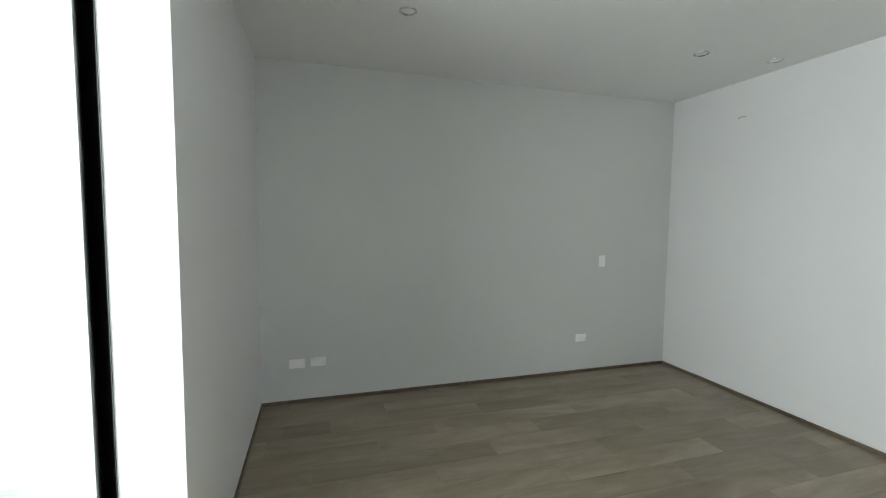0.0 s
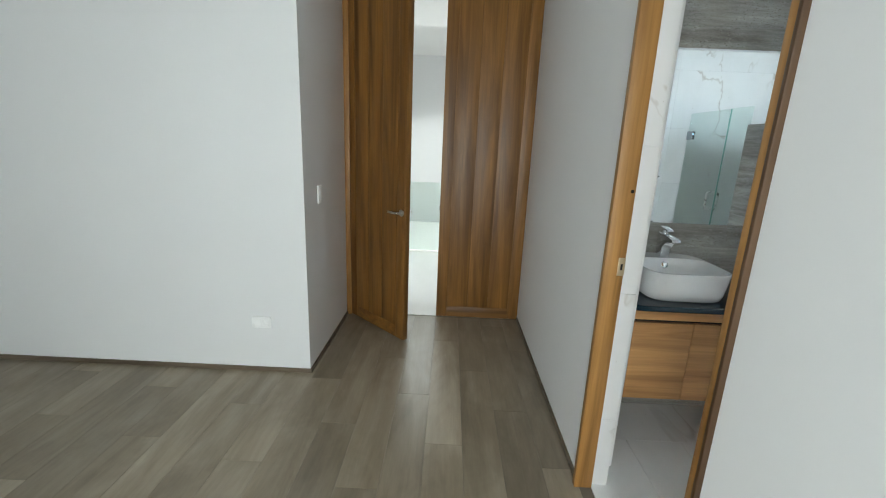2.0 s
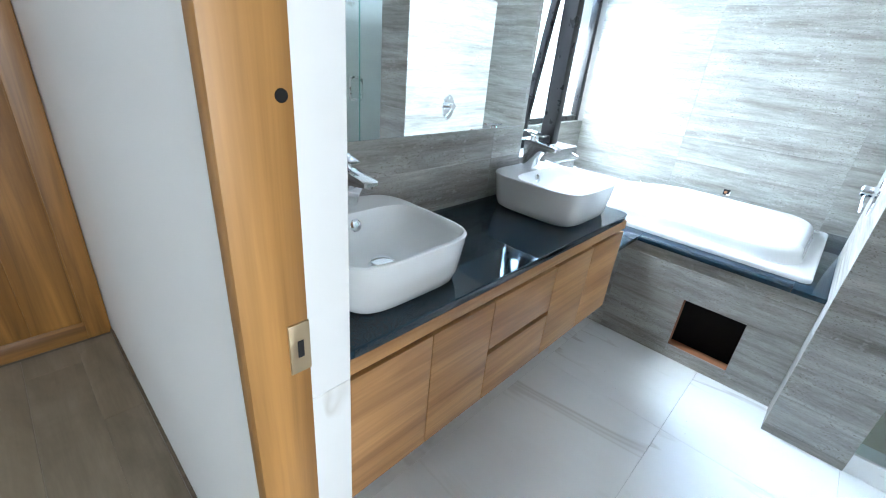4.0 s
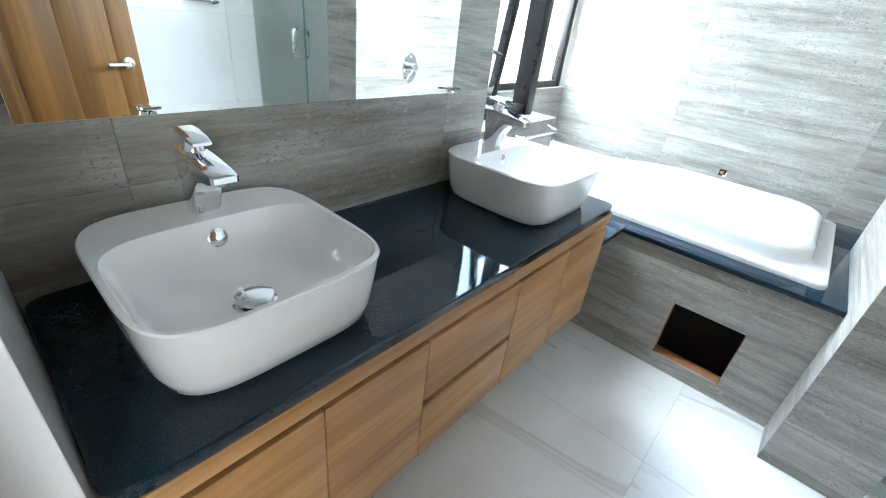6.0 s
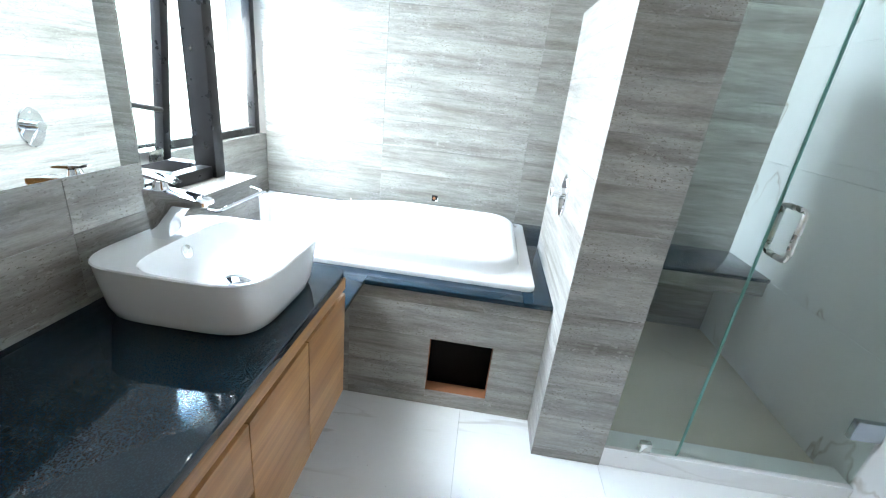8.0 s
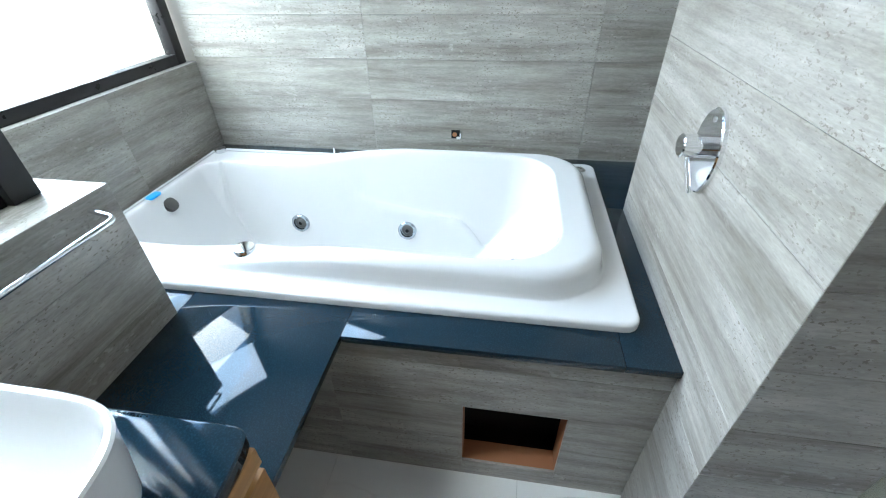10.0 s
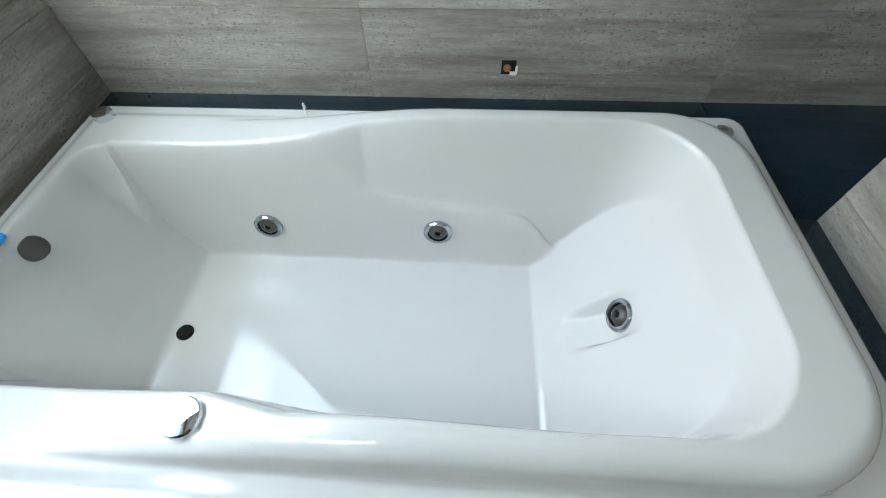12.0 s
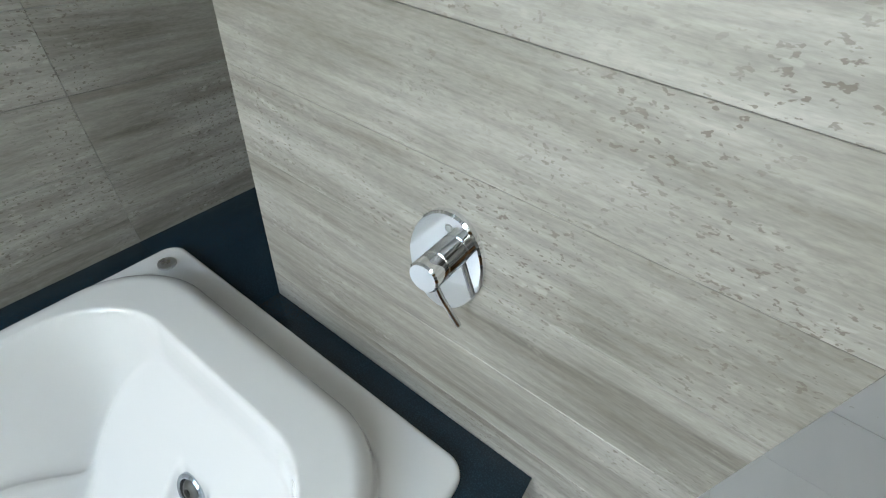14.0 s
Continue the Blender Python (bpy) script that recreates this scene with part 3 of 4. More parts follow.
# mirror
mir = tagged(empty("mirror", (0.285, -0.001, 1.149)), "large frameless rectangular wall mirror above the vanity", "mirror")
part("glass", box(0, 1.251, -0.006, 0, 0, 0.901, 0.0008), M_MIRROR, mir, "", False)
part("backing", box(0.01, 1.241, 0.0005, 0.001, 0.01, 0.89), M_STEEL, mir, "", False)


# ---- vessel basins and taps ----
def basin(x, y):
    ob = tagged(empty("vessel_basin", (x, y, CZ)), "white ceramic rounded-square vessel basin on black granite", "basin", "basins on the vanity")
    H = 0.145
    outer = [(0.168, 0.175, 0.0), (0.178, 0.185, 0.002), (0.1865, 0.194, 0.010), (0.194, 0.2005, 0.035), (0.201, 0.208, 0.09), (0.2060, 0.2135, H - 0.009), (0.2070, 0.2145, H - 0.0035), (0.2045, 0.212, H)]
    rings = [rrect(0, 0, hx, hy, 4.6, z, 72) for hx, hy, z in outer]
    inner = [(0.1965, 0.160, H, -0.0435), (0.194, 0.1575, H - 0.0035, -0.0435), (0.188, 0.152, H - 0.02, -0.044), (0.172, 0.138, H - 0.058, -0.047), (0.142, 0.114, H - 0.090, -0.050), (0.09, 0.075, H - 0.106, -0.052), (0.034, 0.031, H - 0.110, -0.052)]
    for hx, hy, z, cy in inner:
        rings.append(rrect(0, cy - 0.008, hx, hy - (0.008 if hx > 0.1 else 0), 4.4 if hx > 0.1 else 2.6, z, 72))
    part("bowl", loft(rings), M_CERAMIC, ob)
    part("overflow_cap", disc((0, 0.087, H - 0.034), (0, -0.93, 0.36), [(0, 0.0185), (0.004, 0.0185), (0.006, 0.015), (0.006, 0.004)]), M_CHROME, ob, "round chrome overflow cap")
    part("waste_ring", disc((0, -0.045, H - 0.1095), (0, 0, 1), [(0, 0.040), (0.004, 0.040), (0.005, 0.036)]), M_CHROME, ob)
    part("waste_plug", disc((0, -0.045, H - 0.103), (0.0, -0.1, 1), [(0, 0.004), (0.005, 0.035), (0.009, 0.034), (0.013, 0.018), (0.0125, 0.002)]), M_CHROME, ob, "domed chrome waste plug")
    return ob


def tap(x, y):
    ob = tagged(empty("basin_tap", (x, y, CZ + 0.145)), "chrome single-lever mixer tap on the basin rim", "tap", "taps on the vanity")
    K = 0.90
    side = [(0.023, 0.0), (0.026, 0.06), (0.031, 0.120), (0.031, 0.138), (0.026, 0.143), (-0.030, 0.140), (-0.095, 0.132), (-0.122, 0.127), (-0.127, 0.123), (-0.127, 0.112), (-0.098, 0.108), (-0.072, 0.098), (-0.052, 0.080), (-0.038, 0.058), (-0.030, 0.032), (-0.026, 0.0)]
    rings = []
    for x, k in ((-0.0245, 0.90), (-0.0235, 0.97), (-0.019, 1.0), (0.019, 1.0), (0.0235, 0.97), (0.0245, 0.90)):
        rings.append([Vector((x * (0.90 if z < 0.03 else 1.0), y * k, K * (0.075 + (z - 0.075) * (k if z > 0.02 else 1.0)))) for y, z in side])
    part("body", loft(rings), M_CHROME, ob)
    sec = lambda yy, zz, hw, hh: [Vector((sx * hw, yy, K * zz + sz * hh)) for sx, sz in ((-1, -0.6), (-0.7, -1), (0.7, -1), (1, -0.6), (1, 0.75), (0.85, 1), (-0.85, 1), (-1, 0.75))]
    part("aerator", disc((0, -0.110, K * 0.113), (0, 0.1, -1), [(0, 0.0115), (0.008, 0.0115), (0.008, 0.008)], 18), M_STEEL, ob)
    part("lever_neck", disc((0, -0.002, K * 0.139), (0, -0.06, 1), [(0, 0.020), (0.006, 0.020), (0.010, 0.017), (0.022, 0.015)], 22), M_CHROME, ob, "round chrome cartridge collar")
    part("lever", loft([sec(0.030, 0.176, 0.017, 0.003), sec(0.010, 0.173, 0.019, 0.005), sec(-0.026, 0.168, 0.018, 0.005), sec(-0.050, 0.164, 0.016, 0.003)]), M_CHROME, ob, "flat chrome lever")
    return ob


for bx in (0.497, 1.457):
    basin(bx, -0.257)
    tap(bx + 0.004, -0.117)

# ---- tub deck and tub ----
TX0, TX1, TY0, TY1, TZ = 2.217, 3.135, -1.192, 0.512, 0.64
deck = tagged(empty("granite_deck", (PANX, PY1, DZ)), "polished black granite deck around the bathtub", "tub deck")


def slab(x0, x1, y0, y1):
    part("slab", box(x0 - PANX, x1 - PANX, y0 - PY1, y1 - PY1, -0.022, 0.0, 0.0015), M_GRAN, deck)


slab(PANX - 0.012, PX1, PY1 + 0.001, -1.1455)
slab(PX1, XB, -1.956, -1.1455)
slab(PANX - 0.012, TX0 + 0.04, -1.1445, -0.466)
slab(1.716, TX0 + 0.04, -0.465, -0.001)
slab(KX, TX0 + 0.04, 0.0, YB - 0.03)
slab(TX1 - 0.04, XB, -1.1445, YB - 0.03)
slab(2.80, XB, YS, -1.957)


def step(a, b, x):
    t = min(1.0, max(0.0, (x - a) / (b - a)))
    return t * t * (3 - 2 * t)


def clamp01(x):
    return min(1.0, max(0.0, x))


def soft_min(p, q, k):
    h = max(k - abs(p - q), 0.0) / k
    return min(p, q) - h * h * k * 0.25


def inset(a, u, half, end, r):
    """Distance inside a rounded outline: half wide, closed and rounded at the far end only."""
    qx, qy = a - (half - r), u - (end - r)
    return r - math.hypot(max(qx, 0.0), max(qy, 0.0)) - min(max(qx, qy), 0.0)


def tub_height(u, v, L, W):
    """Height above the flange; u along the tub from the drain end, v across from its front."""
    a = abs(v - W / 2 - 0.002)
    # raised rim around the reclining end, steep outside and rounded on top
    out = inset(a, u, 0.408, 1.652, 0.190)
    t = clamp01(out / 0.052)
    hump = step(0.0, 0.30, t) * math.sqrt(max(0.0, 1 - (1 - t) ** 2.2))
    lift = step(0.32, 0.98, u)
    edge = step(0.0, 0.030, min(u - 0.008, v - 0.022, W - 0.022 - v, L - 0.03 - u))
    z = 0.076 * hump * lift + 0.007 * edge * (1 - lift)
    # lip, elbow shelf, then the well and the backrest
    half = 0.297 + 0.030 * clamp01((u - 0.62) / 0.14) + 0.008 * step(0.80, 1.25, u)
    lip = inset(a, u, half, 1.522, 0.165)
    deep = 0.415 + z
    roll = deep * step(-0.008, 0.054, lip)
    shelf = (0.125 + 0.085 * clamp01((u - 0.70) / 0.55) + z) * step(-0.012, 0.050, lip)
    wall = max(shelf, deep * step(0.0, 0.056, 0.304 - a)) if u < 1.37 else roll
    if 1.16 < u < 1.37:
        wall += (roll - wall) * step(1.16, 1.37, u)
    back = z + 0.415 * clamp01((1.535 - u) / 0.315) + 0.020 * math.sin(math.pi * clamp01((1.535 - u) / 0.315))
    qx, qy, w = max(0.07 - (half - a), 0.0), max(0.116 - u, 0.0), u
    if qx > 0 and qy > 0:  # rounded corners of the drain end
        w = 0.116 - math.hypot(qx, qy)
    end = deep * (1 - (1 - clamp01((w - 0.046) / 0.200)) ** 1.8) * step(0.046, 0.072, w)
    depth = soft_min(soft_min(wall, back, 0.060), end, 0.015) if lip > -0.02 else 0.0
    depth = max(0.0, min(depth, deep))
    scoop = clamp01((u - 1.285) / 0.095) * (1 - step(1.385, 1.425, u)) * (1 - step(0.034, 0.062, abs(v - 0.455)))
    return z - depth - 0.062 * scoop


def on_tub(x, y):
    return TZ + tub_height(TY1 - y, x - TX0, TY1 - TY0, TX1 - TX0)


def tub():
    L, W, R = TY1 - TY0, TX1 - TX0, 0.034
    nu, nv = 400, 216
    b = bmesh.new()
    grid = []
    for i in range(nu + 1):
        row = []
        for j in range(nv + 1):
            u, v = L * i / nu, W * j / nv
            h = tub_height(u, v, L, W)
            du, dv = max(R - u, u - (L - R), 0.0), max(R - v, v - (W - R), 0.0)
            if du > 0 and dv > 0:  # rounded flange corners
                k = max(du, dv) / math.hypot(du, dv)
                u += math.copysign(du * (1 - k), L / 2 - u)
                v += math.copysign(dv * (1 - k), W / 2 - v)
            row.append(b.verts.new((v, -u, h)))
        grid.append(row)
    for i in range(nu):
        for j in range(nv):
            b.faces.new((grid[i][j], grid[i + 1][j], grid[i + 1][j + 1], grid[i][j + 1]))
    ring = [grid[0][j] for j in range(nv)] + [grid[i][nv] for i in range(nu)] + [grid[nu][j] for j in range(nv, 0, -1)] + [grid[i][0] for i in range(nu, 0, -1)]
    prev = ring
    mid = Vector((W / 2, -L / 2, 0))
    for out, dz in ((0.006, -0.003), (0.009, -0.010), (0.009, -0.0255)):
        cur = []
        for v in ring:
            d = Vector((v.co.x - mid.x, v.co.y - mid.y, 0))
            cx, cy = max(abs(d.x) - (W / 2 - R), 0.0), max(abs(d.y) - (L / 2 - R), 0.0)
            ox, oy = (out * cx / math.hypot(cx, cy), out * cy / math.hypot(cx, cy))
            cur.append(b.verts.new((v.co.x + math.copysign(ox, d.x), v.co.y + math.copysign(oy, d.y), v.co.z * 0 + dz)))
        for k in range(len(ring)):
            b.faces.new((prev[k], prev[(k + 1) % len(ring)], cur[(k + 1) % len(ring)], cur[k]))
        prev = cur
    ob = tagged(empty("whirlpool_tub", (TX0, TY1, TZ)), "white acrylic whirlpool bathtub set into black granite", "bathtub")
    shell = part("shell", b, M_ACRYL, ob)
    for e in shell.data.attributes:
        if e.name == "sharp_edge":
            shell.data.attributes.remove(e)
            break
    return ob


tub_ob = tub()


def tpart(name, bm, mat, label=""):
    bmesh.ops.translate(bm, vec=(-TX0, -TY1, -TZ), verts=bm.verts)
    return part(name, bm, mat, tub_ob, label)


def jet(p, axis):
    p, a = Vector(p), Vector(axis).normalized()
    bm = disc(p, a, [(-0.014, 0.041), (0.004, 0.041), (0.008, 0.037), (0.006, 0.030), (-0.003, 0.028)], 28)
    tpart("jet_ring", bm, M_SATIN, "chrome whirlpool jet")
    tpart("jet_nozzle", disc(p + a * 0.001, a, [(-0.002, 0.026), (0.004, 0.022), (0.009, 0.014), (0.009, 0.010), (0.004, 0.009)], 20), M_GRATE)
    # black disc paints the shade of the nozzle's bore
    tpart("jet_hole", disc(p + a * 0.0045, a, [(0, 0.0085), (0.001, 0.008)], 16), M_HOLE_SHADE)


def wall_x(y, z):
    """Where the tub's far side stands at that height."""
    return max((x for x in (2.75 + 0.002 * k for k in range(150)) if on_tub(x, y) <= z), default=2.94)


def wall_y(x, z):
    """Where the tub's drain end stands at that height."""
    return max((y for y in (0.20 + 0.002 * k for k in range(150)) if on_tub(x, y) <= z), default=0.4)


for y in (0.069, -0.431):
    xw = wall_x(y, 0.375)
    n = Vector((-(on_tub(xw + 0.01, y) - on_tub(xw - 0.03, y)) / 0.04, 0, 1)).normalized()
    jet(Vector((xw, y, 0.375)) + n * 0.006, n)
jet((2.679, -0.885, (on_tub(2.679, -0.862) + on_tub(2.679, -0.908)) / 2 + 0.004), (-0.05, 0.90, 0.43))
slope = Vector((0, -(on_tub(2.655, 0.285) - on_tub(2.655, 0.255)), 0.030)).normalized()
# no opening is cut for the drain; a black disc paints its shade
tpart("drain_hole", disc(Vector((2.655, 0.270, on_tub(2.655, 0.270))), slope, [(-0.01, 0.024), (0.006, 0.023)], 20), M_HOLE_SHADE)
tpart("overflow_grate", disc((2.686, wall_y(2.686, 0.594) - 0.003, 0.594), (0, -0.80, 0.60), [(-0.01, 0.028), (0.006, 0.028), (0.008, 0.023)], 24), M_GRATE, "round dark overflow grate")
tpart("control_knob", disc((2.334, -0.097, on_tub(2.334, -0.097) + 0.002), (0, 0, 1), [(-0.01, 0.031), (0.009, 0.031), (0.013, 0.028), (0.0145, 0.016), (0.015, 0.002)], 28), M_CHROME, "domed chrome air control knob")
tpart("cap", disc((3.077, 0.455, on_tub(3.077, 0.455) + 0.006), (0, 0, 1), [(-0.01, 0.026), (0.012, 0.025), (0.016, 0.014), (0.016, 0.002)], 24), M_CHROME)
tpart("cap", disc((3.080, -1.140, 0.640), (0, 0, 1), [(-0.005, 0.022), (0.006, 0.021), (0.008, 0.014), (0.007, 0.002)], 24), M_STEEL)
tpart("sticker", loft([rrect(2.655, 0.470, 0.030, 0.016, 3.5, on_tub(2.655, 0.470) - 0.004, 24), rrect(2.655, 0.470, 0.030, 0.016, 3.5, on_tub(2.655, 0.470) + 0.003, 24)]), M_BLUE, "small blue adhesive sticker")

for x, y, a in ((3.105, -0.08, 0.4), (2.50, 0.500, 1.2)):
    fs = tagged(empty("film_scrap", (x, y, TZ + 0.002)), "scrap of clear protective film on the tub rim", "plastic film")
    part("film", tube([(0, 0, 0), (0.012 * math.cos(a), 0.012 * math.sin(a), 0.020), (0.026 * math.cos(a), 0.026 * math.sin(a), 0.022), (0.034, 0.01, 0.002)], [0.003, 0.0022, 0.003, 0.0015], 6), M_PLATE, fs)

# spout hole in the tile
po = tagged(empty("pipe_opening", (XB, -0.608, 0.709)), "roughly chipped pipe opening in the tub wall", "pipe opening")
# black block on the tile paints the shaded depth of the recess
part("recess", box(-0.003, 0.002, -0.019, 0.019, -0.018, 0.019), M_HOLE_SHADE, po)
part("pipe_end", disc((-0.0035, 0.004, 0.0), (-1, 0, 0), [(0, 0.010), (0.003, 0.010), (0.003, 0.006)], 14), M_BRICK, po, "brown pipe end")
part("chipped_edge", box(-0.005, -0.002, -0.021, -0.004, -0.021, -0.010, 0.001), M_PLATE, po, "pale chipped tile edge")
part("chipped_edge", box(-0.005, -0.002, -0.024, -0.018, -0.018, 0.006, 0.001), M_PLATE, po)

# ---- tub mixer on the partition ----
mx = tagged(empty("tub_mixer", (2.361, PY1, 1.027)), "chrome oval concealed mixer with a pin lever", "mixer tap")
ov = [[Vector((0.064 * math.cos(t) * (1 - 0.10 * max(0, -math.sin(t))), d, (0.093 * math.sin(t)))) * (1 if k < 2 else 0.96) for t in (2 * math.pi * i / 40 for i in range(40))] for k, d in enumerate((0.0, 0.008, 0.0115))]
part("plate", loft(ov), M_CHROME, mx, "oval chrome cover plate")
part("barrel", disc((0, 0.008, 0.012), (0, 1, 0), [(0, 0.025), (0.022, 0.025), (0.023, 0.0235), (0.029, 0.0235), (0.030, 0.025), (0.052, 0.025), (0.055, 0.022)]), M_CHROME, mx)
part("pin_lever", tube([(-0.008, 0.046, 0.0), (-0.022, 0.044, -0.025), (-0.055, 0.036, -0.072)], 0.0048, 10), M_CHROME, mx)
part("screw", disc((0.0, 0.0115, 0.070), (0, 1, 0), [(0, 0.006), (0.002, 0.005)], 14), M_STEEL, mx)

# ---- towel bar under the ledge ----
tb = tagged(empty("towel_bar", (1.92, 0.0, 0.955)), "slim chrome towel bar on the low tiled wall", "towel bar")
part("bar", tube(bend([(-0.15, 0.0, 0), (-0.15, -0.055, 0), (0.142, -0.055, 0), (0.142, 0.0, 0.012)], 0.02), 0.006, 10), M_CHROME, tb)
tb2 = tagged(empty("towel_bar", (1.42, YS, 1.272)), "chrome towel bar on the white marble wall", "towel bar")
part("bar", tube([(-0.26, 0.05, 0), (0.26, 0.05, 0)], 0.008, 10), M_CHROME, tb2)
for sx in (-0.24, 0.24):
    part("post", disc((sx, 0.0, 0), (0, 1, 0), [(0, 0.018), (0.01, 0.018), (0.012, 0.010), (0.055, 0.010)], 16), M_CHROME, tb2)

# ---- windows over the tub ----
w2 = tagged(empty("window_2", (0, 0, 0)), "dark aluminium window over the end of the tub", "window", kind="structure")
FY0, FY1 = YB + 0.0, YB + 0.05
for x0, x1 in ((KX - 0.02, KX + 0.04), (XB - 0.072, XB - 0.022)):
    part("stile", box(x0, x1, FY0, FY1, KZ, 2.42, 0.003), M_DARK, w2)
part("rail", box(KX + 0.04, XB - 0.072, FY0, FY1, KZ, KZ + 0.042, 0.003), M_DARK, w2)
part("rail", box(KX + 0.04, XB - 0.072, FY0, FY1, 2.38, 2.42, 0.003), M_DARK, w2)
g = part("pane", box(KX + 0.04, XB - 0.072, FY0 + 0.02, FY0 + 0.026, KZ + 0.042, 2.38), M_GLASS, w2)
g.visible_shadow = False
w3 = tagged(empty("window_3", (0, 0, 0)), "dark corner window with a pushed-out sash", "window", kind="structure")
part("corner_post", box(2.012, 2.070, 0.10, 0.185, KZ, 2.42, 0.004), M_DARK, w3, "thick dark corner post")
part("rail", box(W0 + 0.03, 2.012, 0.115, 0.165, KZ, KZ + 0.045, 0.003), M_DARK, w3)
# paler steel on this jamb puts backlight glare into the frame's colour
part("jamb", box(W0, W0 + 0.03, 0.115, 0.165, KZ, 2.42, 0.003), M_STEEL, w3)
part("head_rail", box(W0 + 0.03, 2.012, 0.115, 0.165, 2.38, 2.42, 0.003), M_DARK, w3)
part("return_rail", box(2.016, 2.066, 0.185, YB, KZ, KZ + 0.045, 0.003), M_DARK, w3)
g = part("return_pane", box(2.038, 2.044, 0.185, YB, KZ + 0.045, 2.38), M_GLASS, w3)
g.visible_shadow = False
sash = empty("sash")
sash.parent = w3
sash.matrix_basis = pose(0, 0.14, 2.375, 6.5, 0, 0)
# left stile and rails take the paler steel for backlight glare too
for x0, x1 in ((W0 + 0.034, W0 + 0.072), (1.969, 2.007)):
    part("sash_stile", box(x0, x1, -0.018, 0.018, -1.33, 0, 0.003), M_STEEL if x0 < 1.8 else M_DARK, sash)
for z0, z1 in ((-1.33, -1.285), (-0.045, 0.0)):
    part("sash_rail", box(W0 + 0.072, 1.969, -0.018, 0.018, z0, z1, 0.003), M_STEEL, sash)
g = part("sash_pane", box(W0 + 0.072, 1.969, -0.003, 0.003, -1.285, -0.045), M_GLASS, sash)
g.visible_shadow = False
part("sash_handle", tube(bend([(1.560, -0.12, -1.085), (1.64, -0.11, -1.085), (1.955, -0.022, -1.145)], 0.03), 0.009, 8), M_DARK, sash, "dark stay arm")

# ---- shower ----
GX = 1.945
curb = setting("shower_curb", box(PX0 + 0.005, PX0 + 0.115, YS, PY0 - 0.001, 0, 0.095, 0.003), M_MARBLE_F, "white marble shower curb", "curb")
setting("floor_shower", box(PX0 + 0.115, XB, YS, PY0 + 0.0, -0.008, 0.03), M_BEIGE, "beige marble shower floor", "floor")
sp = tagged(empty("shower_screen", (GX, 0, 0.097)), "green-tinted frameless glass shower screen", "shower screen")
part("pane", box(-0.005, 0.005, -1.852, PY0 - 0.003, 0, 1.86), M_SHOWER, sp)
part("edge", box(-0.0048, 0.0048, -1.8535, -1.8522, 0, 1.86), M_GEDGE, sp)
part("clamp", box(-0.012, 0.012, -1.745, -1.700, -0.002, 0.045, 0.003), M_STEEL, sp, "steel glass clamp")
sd = tagged(empty("shower_door", (GX, 0, 0.105)), "green-tinted frameless glass shower door with steel pull", "shower door")
part("pane", box(-0.005, 0.005, YS + 0.01, -1.858, 0, 1.852), M_SHOWER, sd)
part("edge", box(-0.0048, 0.0048, -1.8578, -1.8562, 0, 1.852), M_GEDGE, sd)
for z in (0.22, 1.58):
    part("hinge", box(-0.014, 0.014, YS + 0.001, YS + 0.115, z, z + 0.085, 0.004), M_SATIN, sd, "square steel glass hinge")
for f in (-1, 1):
    part("pull_handle", tube(bend([(f * 0.005, -1.905, 0.900), (f * 0.055, -1.905, 0.900), (f * 0.055, -1.905, 1.068), (f * 0.005, -1.905, 1.068)], 0.025), 0.010, 12), M_STEEL, sd, "D-shaped steel pull")
setting("shower_bench", box(2.81, XB, YS, PY0 + 0.28, DZ - 0.11, DZ - 0.0225, 0.002), M_STONE_Y, "grey tiled edge of the shower bench", "bench")
sh = tagged(empty("rain_shower", (XB, -2.05, 2.02)), "square chrome rain shower head on an arm", "shower head")
part("arm", tube(bend([(0, 0, 0.05), (-0.36, 0, 0.05), (-0.36, 0, 0.0)], 0.03), 0.010, 10), M_CHROME, sh)
part("head", box(-0.46, -0.26, -0.10, 0.10, -0.012, 0.0, 0.003), M_CHROME, sh)
part("flange", disc((0, 0, 0.05), (-1, 0, 0), [(0, 0.03), (0.008, 0.028)], 20), M_CHROME, sh)


# ---- bedroom small things ----
def wall_plate(name, at, facing, w, h, label, group, holes=2):
    """A plate in the local xz plane, its face at -y."""
    ob = tagged(empty(name, at), label, "outlet" if "outlet" in name else "switch", group)
    ob.rotation_euler = (0, 0, facing)
    part("plate", box(-w / 2, w / 2, -0.009, 0, -h / 2, h / 2, 0.003), M_PLATE, ob)
    for k in range(holes):
        cx = (k - (holes - 1) / 2) * w * 0.42
        part("module", box(cx - w * 0.17, cx + w * 0.17, -0.0115, -0.0088, -h * 0.3, h * 0.3, 0.001), M_PLATE, ob)
    return ob


GW = math.pi / 2
wall_plate("wall_outlet", (XG, -3.655, 0.342), GW, 0.125, 0.078, "white wall outlet low on the grey wall", "outlets")
wall_plate("wall_outlet", (XG, -3.485, 0.347), GW, 0.125, 0.078, "white wall outlet low on the grey wall", "outlets")
wall_plate("wall_outlet", (XG, -0.884, 0.365), GW, 0.12, 0.078, "white wall outlet low on the grey wall", "outlets")
wall_plate("light_switch", (XG, -0.663, 1.155), GW, 0.075, 0.118, "white light switch on the grey wall", "switches", 1)
wall_plate("wall_outlet", (-1.852, YW, 0.350), 0, 0.125, 0.078, "white wall outlet on the white wall", "outlets")
wall_plate("light_switch", (XR, 0.476, 1.164), GW, 0.075, 0.118, "white light switch beside the entry door", "switches", 1)
wm = tagged(empty("cable_stub", (-3.30, YW, 2.51)), "small capped cable stub on the white wall", "cable stub")
part("stub", tube([(0.035, -0.001, 0), (0.0, -0.014, 0.002), (-0.03, -0.012, -0.004)], 0.006, 8), M_STEEL, wm)


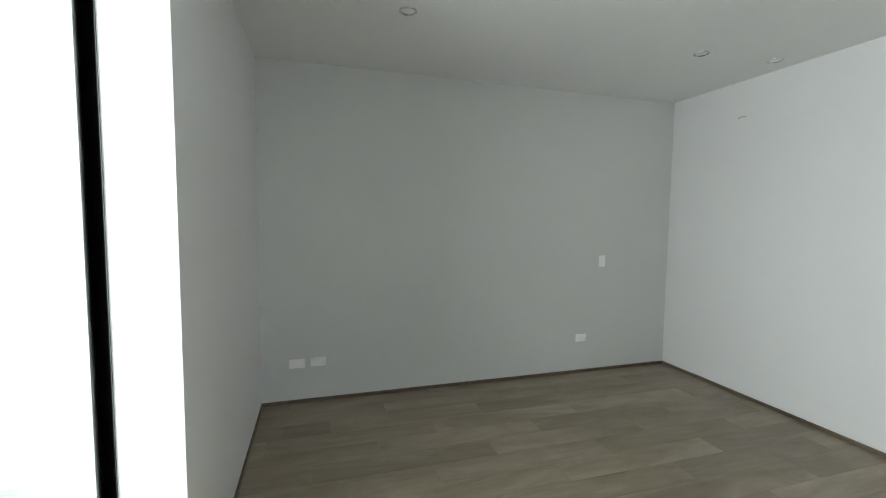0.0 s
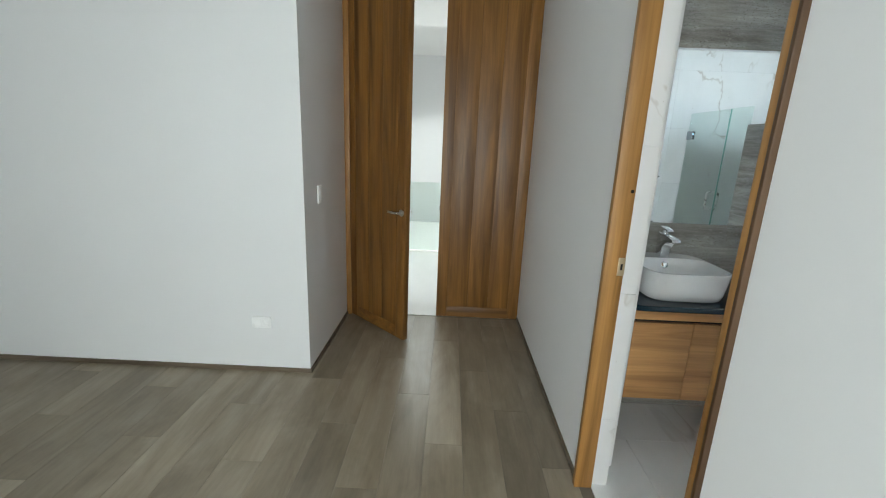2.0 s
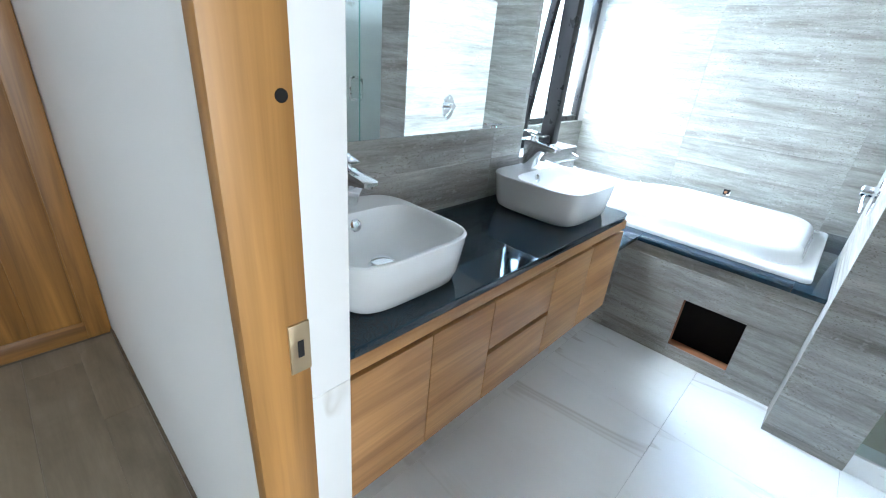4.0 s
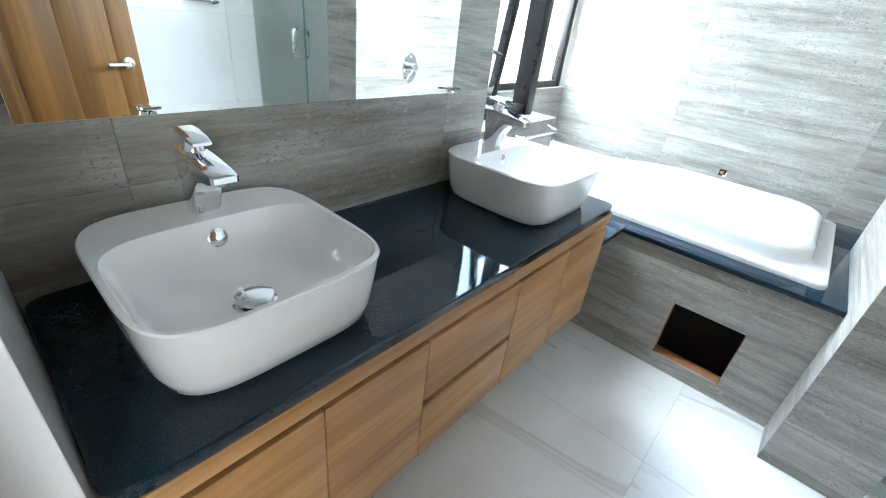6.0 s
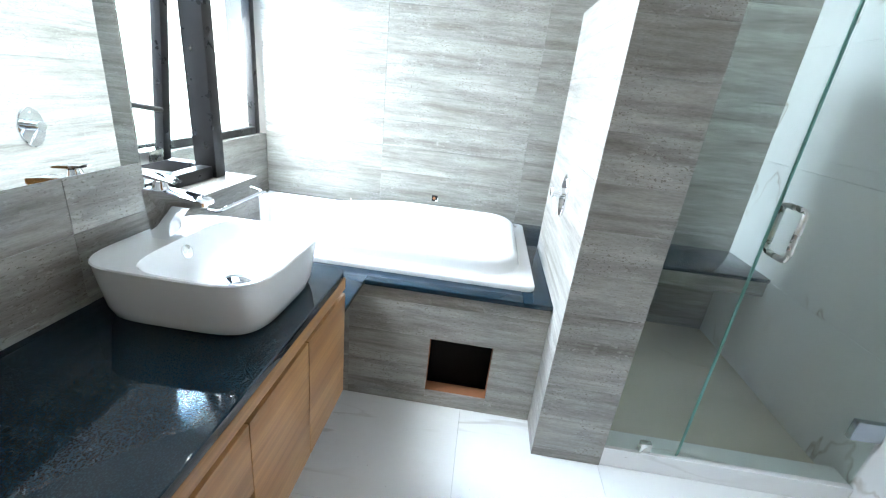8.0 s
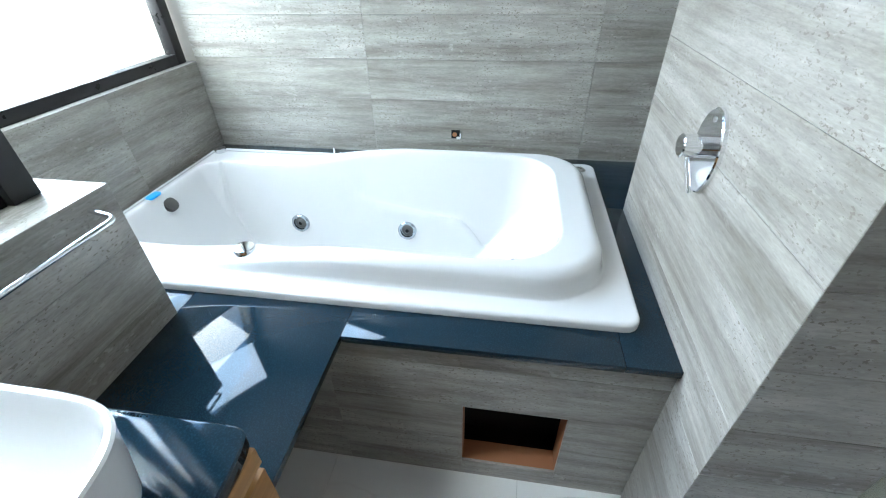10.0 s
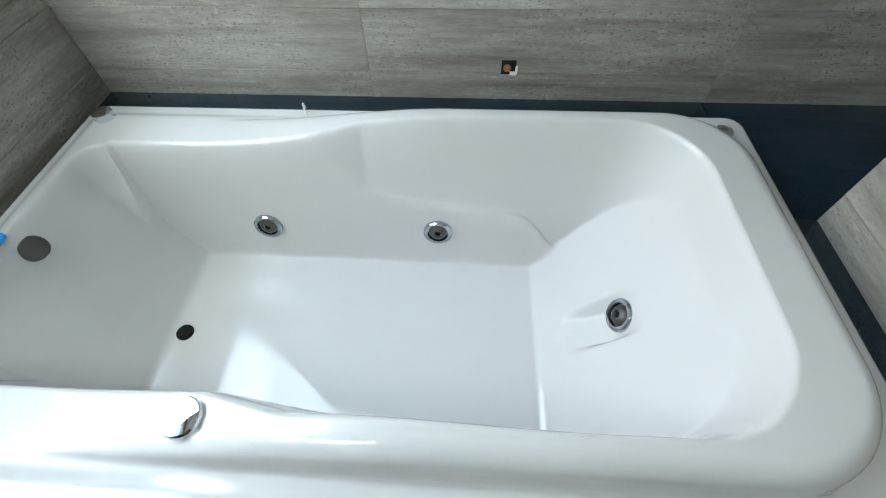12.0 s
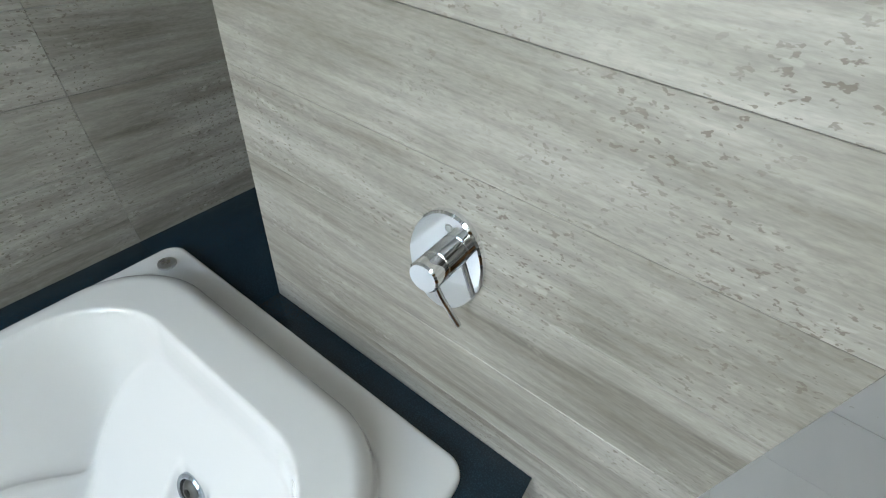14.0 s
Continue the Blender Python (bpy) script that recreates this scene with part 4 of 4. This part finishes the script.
def downlight(x, y):
    ob = tagged(empty("downlight", (x, y, ZC)), "recessed round chrome ceiling downlight, switched off", "ceiling light", "downlights")
    part("trim", disc((0, 0, 0.0), (0, 0, -1), [(0, 0.056), (0.005, 0.054), (0.007, 0.046), (0.001, 0.040)], 30), M_STEEL, ob)
    part("lens", disc((0, 0, -0.0005), (0, 0, -1), [(0, 0.039), (0.002, 0.037)], 24), M_LAMP, ob)


for x, y in ((-2.98, -2.94), (-2.94, -0.71), (-2.87, -0.06)):
    downlight(x, y)

# glass balustrade in the hall
bal = tagged(empty("glass_balustrade", (-1.6, 3.6, 0)), "frameless green-tinted glass balustrade in the hall", "balustrade")
part("pane", box(-1.4, 1.4, -0.006, 0.006, 0.02, 1.0), M_SHOWER, bal)
part("shoe", box(-1.4, 1.4, -0.015, 0.015, 0.0, 0.02, 0.002), M_PLATE, bal)

# ---- tiles and planks ----
tiled(floor_bed, (0.0, -4.24, -0.008), (0, 1, 0), (-1, 0, 0), 5.46, 4.063, 1.2, 0.195, M_FLOOR, "plank", (0.05, 0.15), 0.37, 0.0007)
RT, LT, RZ = 0.1625, 0.915, 0.042
tiled(wall_back, (XB + 0.008, YB - 0.03, 0), (0, -1, 0), (0, 0, 1), YB - 0.03 - YS, ZB, LT, RT, M_STONE_Y, "tile", (0.786, RZ), 0)
tiled(wall_mirror, (XI, 0.008, 0), (1, 0, 0), (0, 0, 1), W0 - XI, ZB, LT, RT, M_STONE_X, "tile", (0.28, RZ), 0)
tiled(knee, (W0, 0.008, 0), (1, 0, 0), (0, 0, 1), KX - W0, KZ, LT, RT, M_STONE_X, "tile", (0.8, RZ), 0)
tiled(knee, (W0, 0.0, KZ - 0.008), (1, 0, 0), (0, 1, 0), KX - W0, 0.26, LT, 0.3, M_STONE_X)
tiled(knee2, (KX - 0.22, 0.26, KZ - 0.008), (1, 0, 0), (0, 1, 0), 0.22, YB - 0.26, LT, 0.4, M_STONE_X)
tiled(knee, (KX - 0.008, 0.0, 0), (0, 1, 0), (0, 0, 1), 0.26, KZ, LT, RT, M_STONE_Y, "tile", (0.8, RZ), 0)
tiled(knee2, (KX - 0.008, 0.26, 0), (0, 1, 0), (0, 0, 1), YB - 0.29, KZ, LT, RT, M_STONE_Y, "tile", (0.6, RZ), 0)
tiled(wall_win, (KX, YB - 0.022, 0), (1, 0, 0), (0, 0, 1), XB - KX, KZ, LT, RT, M_STONE_X, "tile", (0.6, RZ), 0)
tiled(wall_win, (KX, YB - 0.03, KZ - 0.008), (1, 0, 0), (0, 1, 0), XB - KX, 0.17, LT, 0.3, M_STONE_X)
tiled(wall_mirror, (W0 - 0.008, 0.0, KZ), (0, 1, 0), (0, 0, 1), 0.22, ZB - KZ, LT, RT, M_STONE_Y, "tile", (0.0, RZ - KZ), 0)
tiled(partition, (PX1, PY1 - 0.008, 0), (-1, 0, 0), (0, 0, 1), PX1 - PX0, PZ, LT, RT, M_STONE_X, "tile", (0.0, RZ), 0)
tiled(partition, (PX0 + 0.008, PY1, 0), (0, -1, 0), (0, 0, 1), PY1 - PY0, PZ, LT, RT, M_STONE_Y, "tile", (0.4, RZ), 0)
tiled(partition, (PX0, PY0 + 0.008, 0), (1, 0, 0), (0, 0, 1), PX1 - PX0, PZ, LT, RT, M_STONE_X, "tile", (0.0, RZ), 0)
tiled(partition, (PX1 - 0.008, PY0, 0), (0, 1, 0), (0, 0, 1), PY1 - PY0, PZ, LT, RT, M_STONE_Y, "tile", (0.4, RZ), 0)
tiled(partition, (PX0, PY0, PZ - 0.008), (1, 0, 0), (0, 1, 0), PX1 - PX0, PY1 - PY0, LT, 0.4, M_STONE_X)
tiled(panel, (PANX + 0.008, 0, 0), (0, -1, 0), (0, 0, 1), -PY1, DZ - 0.022, LT, RT, M_STONE_Y, "tile", (0.4, RZ), 0, holes=((0.772, 1.056, 0.08, 0.362),))
tiled(floor_bath, (0.058, 0.0, -0.008), (0, -1, 0), (1, 0, 0), -YS, PANX + 0.1, 0.60, 1.20, M_MARBLE_F, "tile", (0.35, 0.30), 0.0)
tiled(wall_marble, (XB, YS - 0.008, 0), (-1, 0, 0), (0, 0, 1), XB - XI, ZB, 1.2, 0.6, M_MARBLE, "tile", (0.3, 0.0), 0.0)
tiled(wall_south, (XI - 0.008, YS, 0), (0, 1, 0), (0, 0, 1), J1 - YS, ZB, 1.2, 0.6, M_MARBLE, "tile", (0.5, 0.0), 0.0)
tiled(wall_hall, (XI - 0.008, J0, 0), (0, 1, 0), (0, 0, 1), -J0, ZB, 1.2, 0.6, M_MARBLE, "tile", (0.5, 0.0), 0.0)
tiled(wall_hall, (0.057, J0, 0), (1, 0, 0), (0, 0, 1), XI - 0.057, HD, 0.6, 0.6, M_MARBLE, "tile", (0.0, 0.35), 0.0)
tiled(wall_south, (XI, J1, 0), (-1, 0, 0), (0, 0, 1), XI - 0.057, HD, 0.6, 0.6, M_MARBLE, "tile", (0.0, 0.35), 0.0)
